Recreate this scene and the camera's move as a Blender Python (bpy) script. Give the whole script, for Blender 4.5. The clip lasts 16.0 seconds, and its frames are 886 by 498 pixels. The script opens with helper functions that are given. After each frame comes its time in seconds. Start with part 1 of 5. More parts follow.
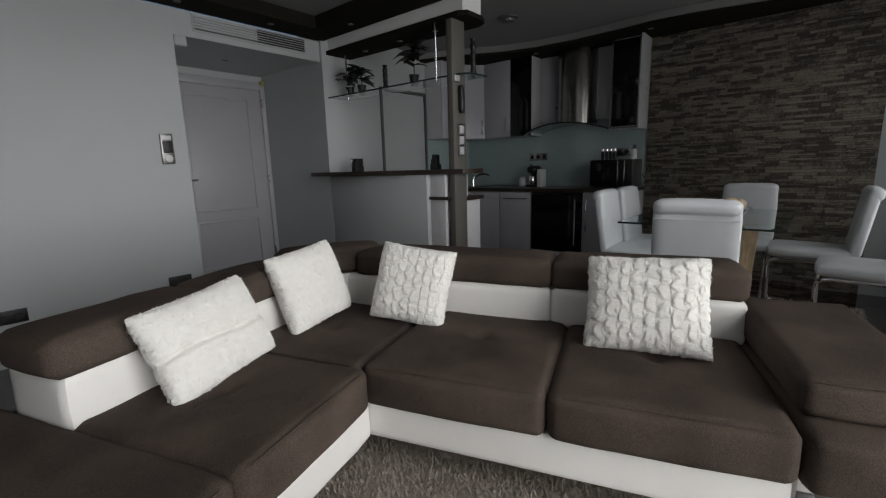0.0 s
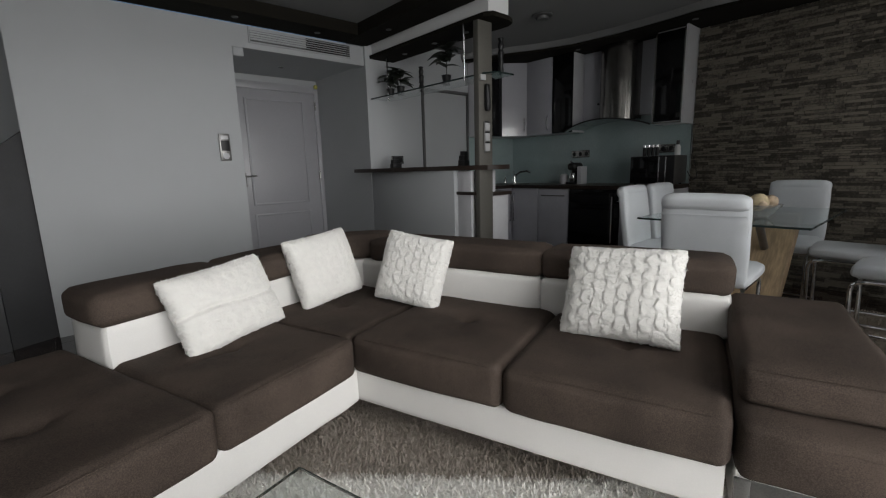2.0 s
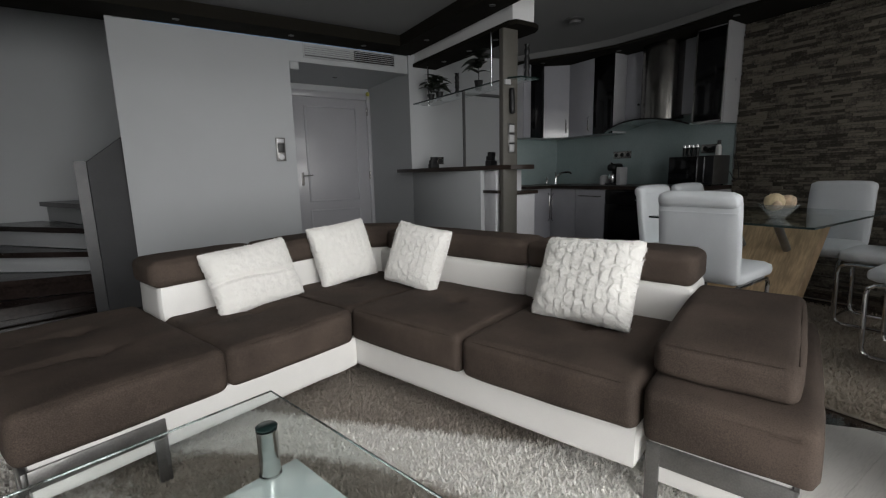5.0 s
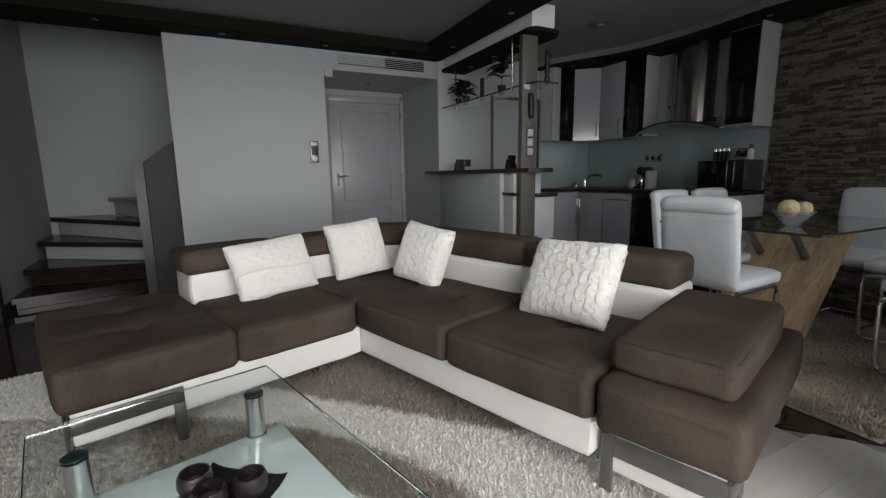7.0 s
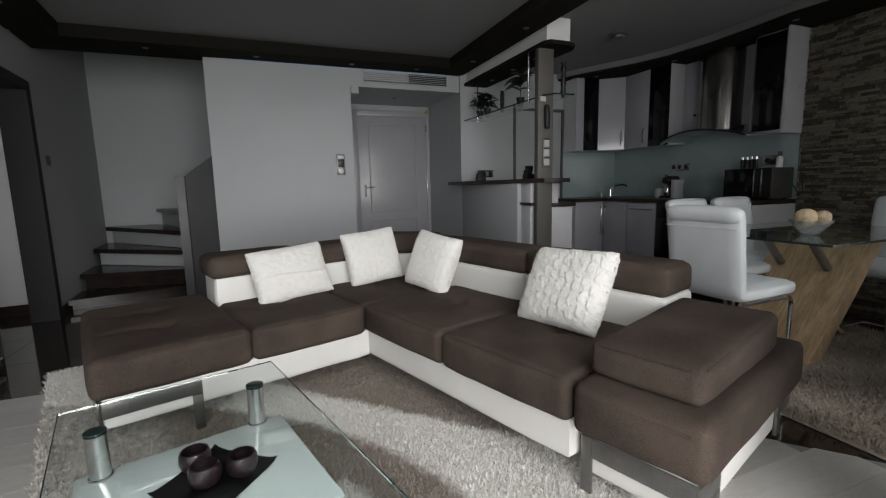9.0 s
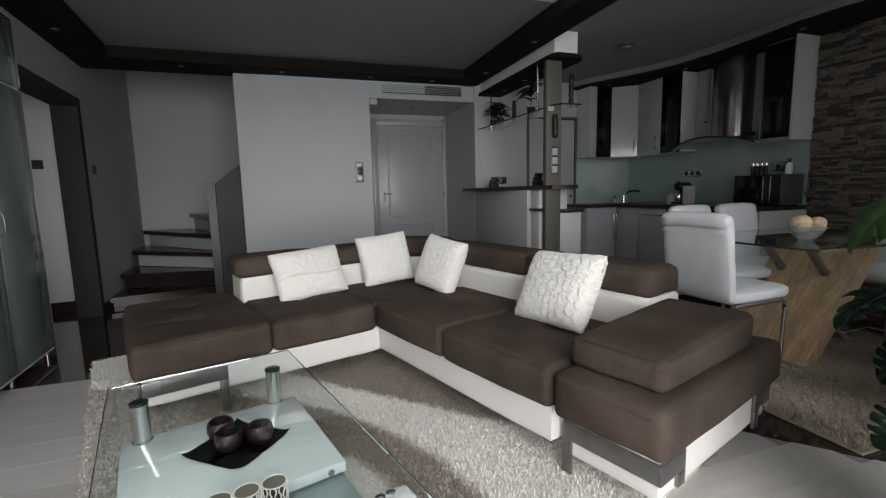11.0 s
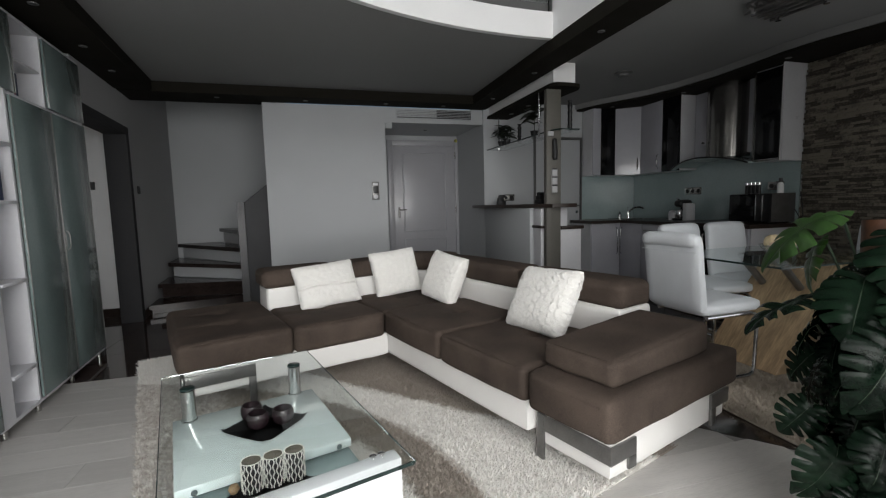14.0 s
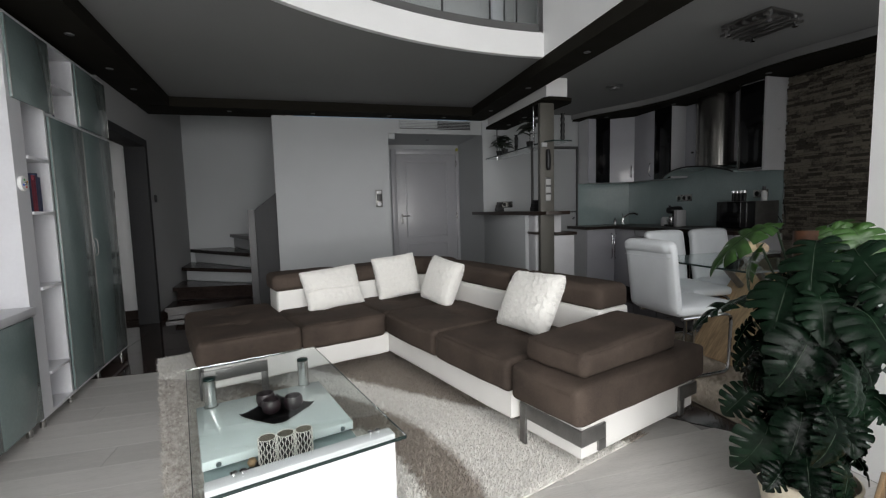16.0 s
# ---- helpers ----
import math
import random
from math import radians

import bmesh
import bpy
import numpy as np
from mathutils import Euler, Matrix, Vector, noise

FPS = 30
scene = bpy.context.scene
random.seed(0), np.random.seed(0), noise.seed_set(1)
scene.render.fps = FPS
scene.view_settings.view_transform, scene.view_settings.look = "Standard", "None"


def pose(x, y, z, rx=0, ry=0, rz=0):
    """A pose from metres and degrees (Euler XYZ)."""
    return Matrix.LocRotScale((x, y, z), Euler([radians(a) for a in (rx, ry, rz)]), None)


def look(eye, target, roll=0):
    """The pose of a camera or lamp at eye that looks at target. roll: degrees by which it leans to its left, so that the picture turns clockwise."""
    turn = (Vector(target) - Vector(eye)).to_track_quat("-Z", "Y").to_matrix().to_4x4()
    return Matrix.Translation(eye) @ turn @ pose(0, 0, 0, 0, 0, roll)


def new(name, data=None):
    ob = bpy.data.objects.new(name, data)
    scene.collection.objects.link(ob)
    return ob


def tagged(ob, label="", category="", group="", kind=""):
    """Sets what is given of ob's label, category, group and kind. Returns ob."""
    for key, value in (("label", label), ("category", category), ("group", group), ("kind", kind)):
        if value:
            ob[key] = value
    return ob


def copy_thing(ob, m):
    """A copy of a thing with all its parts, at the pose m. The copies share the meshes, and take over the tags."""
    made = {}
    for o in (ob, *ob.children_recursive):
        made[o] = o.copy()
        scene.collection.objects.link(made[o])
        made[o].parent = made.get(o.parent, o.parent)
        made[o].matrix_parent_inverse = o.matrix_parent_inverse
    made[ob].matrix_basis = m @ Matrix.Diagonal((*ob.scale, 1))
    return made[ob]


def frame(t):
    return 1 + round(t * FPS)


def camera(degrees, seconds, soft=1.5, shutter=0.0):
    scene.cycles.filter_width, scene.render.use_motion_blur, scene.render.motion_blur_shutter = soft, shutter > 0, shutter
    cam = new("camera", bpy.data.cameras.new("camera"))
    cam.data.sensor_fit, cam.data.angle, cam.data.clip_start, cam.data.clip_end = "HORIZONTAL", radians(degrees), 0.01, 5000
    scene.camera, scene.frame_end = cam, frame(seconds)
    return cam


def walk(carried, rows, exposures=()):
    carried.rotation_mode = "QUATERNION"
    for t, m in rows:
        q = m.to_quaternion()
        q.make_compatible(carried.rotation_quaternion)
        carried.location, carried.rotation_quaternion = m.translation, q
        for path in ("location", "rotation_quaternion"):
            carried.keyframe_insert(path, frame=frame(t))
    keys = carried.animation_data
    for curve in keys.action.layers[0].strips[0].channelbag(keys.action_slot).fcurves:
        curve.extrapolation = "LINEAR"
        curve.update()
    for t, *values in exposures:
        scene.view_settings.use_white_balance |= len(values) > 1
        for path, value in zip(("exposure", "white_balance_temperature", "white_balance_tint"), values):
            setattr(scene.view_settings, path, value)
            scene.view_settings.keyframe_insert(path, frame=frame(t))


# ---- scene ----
cam = camera(90.6, 16.0, soft=1.2)
PATH = [
    (0, (0.199, 0.009, 1.138), (1.812, 1.133, 0.774), -1.6),
    (0.5, (0.221, -0.079, 1.133), (1.787, 1.11, 0.769), -1.6),
    (1, (0.236, -0.167, 1.123), (1.754, 1.083, 0.761), -1.6),
    (1.5, (0.259, -0.261, 1.112), (1.728, 1.048, 0.753), -1.6),
    (2, (0.282, -0.345, 1.101), (1.708, 1.011, 0.743), -1.6),
    (2.5, (0.302, -0.425, 1.093), (1.688, 0.973, 0.738), -1.6),
    (3, (0.318, -0.493, 1.09), (1.667, 0.94, 0.736), -1.6),
    (3.5, (0.333, -0.566, 1.085), (1.646, 0.902, 0.735), -1.6),
    (4, (0.343, -0.634, 1.082), (1.623, 0.863, 0.734), -1.5),
    (4.5, (0.36, -0.709, 1.074), (1.599, 0.822, 0.73), -1.5),
    (5, (0.376, -0.785, 1.064), (1.573, 0.781, 0.726), -1.4),
    (7.3, (0.51, -1.071, 1.073), (1.516, 0.627, 0.752), -1.1),
    (7.5, (0.523, -1.09, 1.068), (1.517, 0.618, 0.758), -1.3),
    (8, (0.55, -1.129, 1.069), (1.509, 0.6, 0.767), -1.3),
    (8.5, (0.574, -1.172, 1.069), (1.494, 0.579, 0.778), -1.3),
    (9, (0.595, -1.212, 1.071), (1.479, 0.559, 0.79), -1.3),
    (9.2, (0.6, -1.22, 1.084), (1.474, 0.555, 0.789), -1.1),
    (11.3, (0.612, -1.459, 1.08), (1.392, 0.366, 0.832), -1.4),
    (11.5, (0.613, -1.484, 1.083), (1.386, 0.344, 0.839), -1.4),
    (12, (0.602, -1.543, 1.093), (1.362, 0.292, 0.858), -1.4),
    (12.5, (0.594, -1.602, 1.107), (1.34, 0.239, 0.881), -1.4),
    (13, (0.593, -1.653, 1.118), (1.326, 0.195, 0.902), -1.3),
    (13.5, (0.594, -1.704, 1.128), (1.315, 0.15, 0.922), -1.4),
    (14, (0.598, -1.752, 1.14), (1.31, 0.107, 0.94), -1.4),
    (14.5, (0.602, -1.805, 1.15), (1.304, 0.058, 0.956), -1.4),
    (15, (0.599, -1.861, 1.158), (1.295, 0.004, 0.968), -1.5),
    (15.5, (0.592, -1.931, 1.167), (1.283, -0.064, 0.981), -1.5),
    (16, (0.576, -1.991, 1.172), (1.265, -0.122, 0.992), -1.5),
]
walk(cam, [(t, look(eye, target, roll)) for t, eye, target, roll in PATH], [(0, -0.25), (16, -0.25)])

# ---- world, daylight and exposure ----
world = bpy.data.worlds.new("sky")
scene.world = world
world.use_nodes = True
wn = world.node_tree
sky = wn.nodes.new("ShaderNodeTexSky")
sky.sky_type = "NISHITA"
sky.sun_disc = False
sky.sun_elevation, sky.sun_rotation = radians(35), radians(200)
wn.links.new(sky.outputs[0], wn.nodes["Background"].inputs[0])
wn.nodes["Background"].inputs[1].default_value = 0.05

ROOM = pose(3.11, 3.44, 0, 0, 0, -5.2)
SOFA = pose(1.287, 1.121, 0, 0, 0, 13.1)


def lamp(name, power, sx, sy, m, colour, spread=180):
    data = bpy.data.lights.new(name, "AREA")
    data.shape, data.size, data.size_y, data.energy, data.color = "RECTANGLE", sx, sy, power, colour
    data.spread = radians(spread)
    ob = new(name, data)
    ob.matrix_world = m
    return ob


DAY = (1.0, 0.995, 0.985)
lamp("window_light", 88, 3.2, 2.1, ROOM @ pose(-1.95, -7.36, 1.2, 74, 0, 0), DAY, 120)
lamp("gallery_window_light", 62, 3.2, 1.7, ROOM @ pose(-1.95, -7.36, 3.9, 64, 0, 0), DAY, 150)
lamp("hall_daylight", 0.8, 0.25, 1.6, pose(-1.45, 2.56, 1.3, 90, 0, 0), DAY, 120)
lamp("dining_window_light", 8, 1.4, 1.6, ROOM @ pose(1.2, -4.33, 1.3, 90, 0, 0), DAY)

# ---- materials ----
MATS = {}


def mat(name, colour, rough=0.5, metal=0.0, vary=0.12, scale=6.0, fine=60.0, bump=0.0, coat=0.0, spec=0.5, stretch=(1, 1, 1), per_piece=0.0, island=0.0, second=None, sheen=0.0):
    m = bpy.data.materials.new(name)
    m.use_nodes = True
    nt = m.node_tree
    n, l = nt.nodes, nt.links
    p = n["Principled BSDF"]
    p.inputs["Roughness"].default_value = rough
    p.inputs["Metallic"].default_value = metal
    p.inputs["Specular IOR Level"].default_value = spec
    p.inputs["Coat Weight"].default_value = coat
    p.inputs["Coat Roughness"].default_value = 0.05
    p.inputs["Sheen Weight"].default_value = sheen
    tc = n.new("ShaderNodeTexCoord")
    mp = n.new("ShaderNodeMapping")
    mp.inputs["Scale"].default_value = stretch
    l.new(tc.outputs["Object"], mp.inputs[0])
    big, small = n.new("ShaderNodeTexNoise"), n.new("ShaderNodeTexNoise")
    for t, s in ((big, scale), (small, fine)):
        t.inputs["Scale"].default_value = s
        t.inputs["Detail"].default_value = 4
        l.new(mp.outputs[0], t.inputs["Vector"])
    add = n.new("ShaderNodeMath")
    l.new(big.outputs[0], add.inputs[0])
    l.new(small.outputs[0], add.inputs[1])
    half = n.new("ShaderNodeMath")
    half.operation = "MULTIPLY_ADD"
    half.inputs[1].default_value, half.inputs[2].default_value = 0.5, 0.0
    l.new(add.outputs[0], half.inputs[0])
    fac = half.outputs[0]
    if per_piece or island:
        src = n.new("ShaderNodeObjectInfo").outputs["Random"] if per_piece else n.new("ShaderNodeNewGeometry").outputs["Random Per Island"]
        mx = n.new("ShaderNodeMath")
        mx.operation = "MULTIPLY_ADD"
        mx.inputs[1].default_value = per_piece or island
        l.new(src, mx.inputs[0])
        sub = n.new("ShaderNodeMath")
        sub.operation = "ADD"
        sub.inputs[1].default_value = -0.5 * (per_piece or island)
        l.new(fac, sub.inputs[0])
        l.new(sub.outputs[0], mx.inputs[2])
        fac = mx.outputs[0]
    ramp = n.new("ShaderNodeValToRGB")
    ramp.color_ramp.elements[0].position, ramp.color_ramp.elements[1].position = 0.38, 0.62
    lo = [c * (1 - vary) for c in colour]
    hi = [min(1, c * (1 + vary)) for c in (second or colour)]
    ramp.color_ramp.elements[0].color, ramp.color_ramp.elements[1].color = (*lo, 1), (*hi, 1)
    l.new(fac, ramp.inputs[0])
    l.new(ramp.outputs[0], p.inputs["Base Color"])
    rr = n.new("ShaderNodeMath")
    rr.operation = "MULTIPLY_ADD"
    rr.inputs[1].default_value, rr.inputs[2].default_value = rough * 0.4, rough * 0.8
    l.new(big.outputs[0], rr.inputs[0])
    l.new(rr.outputs[0], p.inputs["Roughness"])
    if bump:
        b = n.new("ShaderNodeBump")
        b.inputs["Strength"].default_value, b.inputs["Distance"].default_value = bump, 0.004
        l.new(add.outputs[0], b.inputs["Height"])
        l.new(b.outputs[0], p.inputs["Normal"])
    MATS[name] = m
    return m


def glass(name, colour=(0.9, 0.97, 0.95), rough=0.0, ior=1.45):
    m = bpy.data.materials.new(name)
    m.use_nodes = True
    p = m.node_tree.nodes["Principled BSDF"]
    p.inputs["Base Color"].default_value = (*colour, 1)
    p.inputs["Transmission Weight"].default_value = 1
    p.inputs["Roughness"].default_value = rough
    p.inputs["IOR"].default_value = ior
    return m


WALL = mat("wall_paint", (0.43, 0.445, 0.455), 0.6, vary=0.03, scale=2, fine=250, bump=0.06)
STAIRWALL = mat("stair_wall_paint", (0.42, 0.42, 0.425), 0.7, vary=0.03, scale=2, fine=250, bump=0.06)
WHITE = mat("white_paint", (0.80, 0.80, 0.80), 0.5, vary=0.02, scale=3, fine=200, bump=0.03)
# White ceilings: their dim bounced light is darkened into this paint colour.
CEIL = mat("dimmed_ceiling_paint", (0.225, 0.225, 0.225), 0.8, vary=0.02, scale=2, fine=200, bump=0.05)
SOFFIT = mat("brown_soffit_paint", (0.015, 0.0135, 0.0105), 0.85, spec=0.1, vary=0.08, scale=3, fine=120, bump=0.05)
JAMB = mat("dark_grey_jamb_paint", (0.035, 0.035, 0.037), 0.7, spec=0.2, vary=0.06)
TRIMGREY = mat("grey_trim_paint", (0.10, 0.10, 0.10), 0.45, vary=0.06)
DOORPAINT = mat("entrance_door_paint", (0.38, 0.38, 0.40), 0.36, vary=0.02, coat=0.22)
DOORWHITE = mat("white_lacquer", (0.72, 0.72, 0.74), 0.22, vary=0.02, coat=0.4)
FABRIC = mat("brown_microfibre", (0.070, 0.0530, 0.0432), 0.9, vary=0.42, scale=4.0, fine=300, bump=0.35, spec=0.2)
LEATHER = mat("white_leather", (0.79, 0.775, 0.75), 0.45, vary=0.02, scale=8, fine=220, bump=0.12)
GREYLEATHER = mat("pale_chair_leather", (0.70, 0.725, 0.75), 0.38, vary=0.04, scale=8, fine=240, bump=0.15)
FUR = mat("white_plush", (0.82, 0.805, 0.77), 1.0, vary=0.04, scale=30, fine=420, bump=0.5, sheen=0.6, spec=0.03)
CHROME = mat("chrome", (0.72, 0.72, 0.73), 0.08, 1.0, vary=0.02)
STEEL = mat("brushed_steel", (0.50, 0.49, 0.47), 0.24, 1.0, vary=0.05, scale=2, fine=60, stretch=(9, 9, 1))
POLISHED = mat("polished_steel_post", (0.62, 0.62, 0.61), 0.16, 1.0, vary=0.08, scale=3, fine=50, stretch=(14, 14, 1))
HOODSTEEL = mat("dark_brushed_steel", (0.27, 0.26, 0.245), 0.2, 1.0, vary=0.08, scale=2, fine=60, stretch=(9, 9, 1))
BRACKET = mat("satin_metal_bracket", (0.22, 0.215, 0.21), 0.35, 0.8, vary=0.12, scale=20, fine=200)
WENGE = mat("dark_wenge_wood", (0.027, 0.018, 0.014), 0.32, vary=0.3, scale=4, fine=40, stretch=(12, 1, 1), bump=0.05)
OAK = mat("oak_veneer", (0.44, 0.31, 0.185), 0.5, vary=0.3, scale=1.6, fine=9, stretch=(2, 9, 1), bump=0.05)
BLACK = mat("black_plastic", (0.010, 0.010, 0.011), 0.45, vary=0.1)
BLACKGLASS = mat("black_glass", (0.006, 0.006, 0.007), 0.12, vary=0.05, coat=0.25, spec=0.3)
LILAC = mat("pale_grey_lacquer", (0.46, 0.46, 0.50), 0.16, vary=0.03, coat=0.6)
KITWHITE = mat("kitchen_white", (0.58, 0.58, 0.60), 0.3, vary=0.03)
AQUA = mat("back_painted_aqua_glass", (0.36, 0.45, 0.45), 0.12, vary=0.05, coat=0.8)
GREYPANEL = mat("grey_stair_panel", (0.060, 0.060, 0.063), 0.45, vary=0.05)
PILLAR = mat("taupe_pillar_paint", (0.11, 0.105, 0.092), 0.5, vary=0.05, bump=0.05)
FROST = mat("frosted_green_glass", (0.165, 0.215, 0.21), 0.22, vary=0.05, coat=0.5)
OPAL = mat("milk_glass", (0.72, 0.81, 0.80), 0.06, vary=0.02, coat=0.8)
CABWHITE = mat("cabinet_white_melamine", (0.64, 0.64, 0.67), 0.35, vary=0.02)
TILE = mat("dark_brown_polished_tile", (0.030, 0.019, 0.015), 0.07, vary=0.45, scale=3, fine=26, coat=0.5, per_piece=0.25)
TREADSTONE = mat("polished_brown_tread", (0.024, 0.017, 0.015), 0.22, vary=0.35, scale=5, fine=40, spec=0.3)
GROUT = mat("dark_grout", (0.02, 0.017, 0.015), 0.8)
PLANK = mat("grey_oak_laminate", (0.52, 0.505, 0.485), 0.38, vary=0.10, scale=2.2, fine=22, stretch=(1, 9, 1), bump=0.06, per_piece=0.22)
PLANKBASE = mat("plank_joint", (0.30, 0.29, 0.28), 0.8)
STONE = mat("split_slate", (0.072, 0.062, 0.048), 0.75, vary=0.28, scale=9, fine=60, bump=0.8, per_piece=0.34, second=(0.160, 0.142, 0.113))
STONEREST = mat("split_slate_rest", (0.072, 0.062, 0.048), 0.75, vary=0.28, scale=9, fine=60, bump=0.8, island=0.34, second=(0.160, 0.142, 0.113))
STONEBACK = mat("stone_backing", (0.03, 0.026, 0.022), 0.9)
# Far darker than foliage: the shade among the leaves is put into this green.
LEAF = mat("shaded_leaf_green", (0.0024, 0.0066, 0.0038), 0.23, spec=0.11, vary=0.3, scale=6, fine=60, bump=0.12, per_piece=0.35, second=(0.0048, 0.0125, 0.0066))
LEAFYOUNG = mat("young_leaf_green", (0.028, 0.075, 0.014), 0.36, vary=0.25, scale=6, fine=60, bump=0.12, per_piece=0.2)
STEM = mat("stem_green", (0.012, 0.026, 0.011), 0.5)
CREAM = mat("cream_ceramic", (0.62, 0.56, 0.44), 0.4, vary=0.06)
PURPLE = mat("dark_purple_glass", (0.016, 0.007, 0.010), 0.4, vary=0.5, scale=30, fine=90, bump=0.5, coat=0.5)
BARK = mat("brown_wood", (0.085, 0.036, 0.018), 0.5, vary=0.35, scale=8, fine=50, bump=0.3)
TAN = mat("light_wood", (0.36, 0.24, 0.13), 0.5, vary=0.15, bump=0.1)
MELON = mat("straw_ball", (0.70, 0.57, 0.36), 0.7, vary=0.15, scale=12, bump=0.4)
ROSE = mat("dried_rose", (0.62, 0.48, 0.34), 0.8, vary=0.2, scale=20, bump=0.4)
BOOKS = mat("book_cloth", (0.25, 0.03, 0.05), 0.7, per_piece=0.8, second=(0.03, 0.04, 0.08))
YELLOW = mat("yellow_green_sensor", (0.30, 0.29, 0.05), 0.4)
CLEAR = glass("table_glass", (0.93, 0.975, 0.965))
PANE = glass("pane_glass", (0.9, 0.95, 0.95))
EDGE = mat("glass_edge", (0.008, 0.022, 0.020), 0.28, vary=0.05, coat=0.25)
BOWLGLASS = mat("cut_glass", (0.55, 0.58, 0.58), 0.08, vary=0.25, scale=40, fine=90, bump=0.6)
BOWLGLASS.node_tree.nodes["Principled BSDF"].inputs["Alpha"].default_value = 0.28


def rug_material(name, dark, light, curved):
    """Shag with broad pale bands, each between two curved edges."""
    m = bpy.data.materials.new(name)
    m.use_nodes = True
    n, l = m.node_tree.nodes, m.node_tree.links
    p = n["Principled BSDF"]
    p.inputs["Roughness"].default_value = 0.95
    p.inputs["Specular IOR Level"].default_value = 0.03
    tc, sep = n.new("ShaderNodeTexCoord"), n.new("ShaderNodeSeparateXYZ")
    l.new(tc.outputs["Object"], sep.inputs[0])
    x, y = sep.outputs[0], sep.outputs[1]

    def grain(scale):
        t = n.new("ShaderNodeTexNoise")
        t.inputs["Scale"].default_value = scale
        t.inputs["Detail"].default_value = 3
        l.new(tc.outputs["Object"], t.inputs["Vector"])
        return t.outputs[0]

    def op(kind, a, b=0.0):
        o = n.new("ShaderNodeMath")
        o.operation = kind
        for i, v in enumerate((a, b)):
            if isinstance(v, (int, float)):
                o.inputs[i].default_value = v
            else:
                l.new(v, o.inputs[i])
        return o.outputs[0]

    ragged = op("MULTIPLY", op("SUBTRACT", grain(38.0), 0.5), 0.09)
    if curved:
        # edge of the corner field, then the two edges of the curved dark band
        e1 = op("SUBTRACT", op("MULTIPLY", y, -0.5), 0.36)
        dy = op("ADD", y, 1.1)
        e2 = op("SUBTRACT", -0.285, op("MULTIPLY", op("MULTIPLY", dy, dy), 0.33))
        e3 = op("SUBTRACT", e2, 0.235)
        band = op("MINIMUM", op("SUBTRACT", e1, x), op("SUBTRACT", x, e2))
        outer = op("MINIMUM", op("SUBTRACT", e3, x), op("MINIMUM", op("SUBTRACT", -0.75, y), op("ADD", x, 0.92)))
        corner = op("MINIMUM", op("MULTIPLY", op("SUBTRACT", -1.05, x), 0.3), 0.0)
        field = op("MAXIMUM", op("MAXIMUM", band, outer), corner)
    else:
        field = op("MULTIPLY", op("SINE", op("MULTIPLY", op("ADD", x, op("MULTIPLY", y, 0.6)), 9.0)), 0.03)
    pale = op("ADD", op("MULTIPLY", op("ADD", field, ragged), 22.0), 0.5)
    ramp = n.new("ShaderNodeValToRGB")
    ramp.color_ramp.elements[0].color, ramp.color_ramp.elements[1].color = (*dark, 1), (*light, 1)
    l.new(pale, ramp.inputs[0])
    geo = n.new("ShaderNodeNewGeometry")
    mix = n.new("ShaderNodeMix")
    mix.data_type, mix.blend_type = "RGBA", "MULTIPLY"
    mix.inputs["Factor"].default_value = 1
    r2 = n.new("ShaderNodeValToRGB")
    r2.color_ramp.elements[0].color, r2.color_ramp.elements[1].color = (0.78, 0.765, 0.75, 1), (1, 1, 1, 1)
    l.new(geo.outputs["Random Per Island"], r2.inputs[0])
    l.new(ramp.outputs[0], mix.inputs[6])
    l.new(r2.outputs[0], mix.inputs[7])
    l.new(mix.outputs[2], p.inputs["Base Color"])
    through_ = n.new("ShaderNodeBsdfTranslucent")
    l.new(mix.outputs[2], through_.inputs["Color"])
    blend = n.new("ShaderNodeMixShader")
    blend.inputs[0].default_value = 0.12
    l.new(p.outputs[0], blend.inputs[1])
    l.new(through_.outputs[0], blend.inputs[2])
    l.new(blend.outputs[0], n["Material Output"].inputs["Surface"])
    return m


RUG = rug_material("living_rug_pile", (0.44, 0.392, 0.345), (1.0, 0.985, 0.95), True)
RUG2 = rug_material("dining_rug_pile", (0.42, 0.37, 0.31), (0.60, 0.54, 0.46), False)

# ---- mesh helpers ----


def box(bm, x0, x1, y0, y1, z0, z1, bevel=0.0, seg=2, m=None):
    r = bmesh.ops.create_cube(bm, size=1)
    v = r["verts"]
    bmesh.ops.scale(bm, verts=v, vec=(abs(x1 - x0), abs(y1 - y0), abs(z1 - z0)))
    bmesh.ops.translate(bm, verts=v, vec=((x0 + x1) / 2, (y0 + y1) / 2, (z0 + z1) / 2))
    if m is not None:
        bmesh.ops.transform(bm, matrix=m, verts=v)
    if bevel:
        e = list({e for w in v for e in w.link_edges})
        bmesh.ops.bevel(bm, geom=e, offset=bevel, segments=seg, affect="EDGES", profile=0.5)
    return bm


def bx(*a, **k):
    return box(bmesh.new(), *a, **k)


def rod(bm, a, b, r, n=12, r2=None):
    a, b = Vector(a), Vector(b)
    d = b - a
    m = Matrix.Translation((a + b) / 2) @ d.to_track_quat("Z", "Y").to_matrix().to_4x4()
    bmesh.ops.create_cone(bm, cap_ends=True, segments=n, radius1=r, radius2=r if r2 is None else r2, depth=d.length, matrix=m)
    return bm


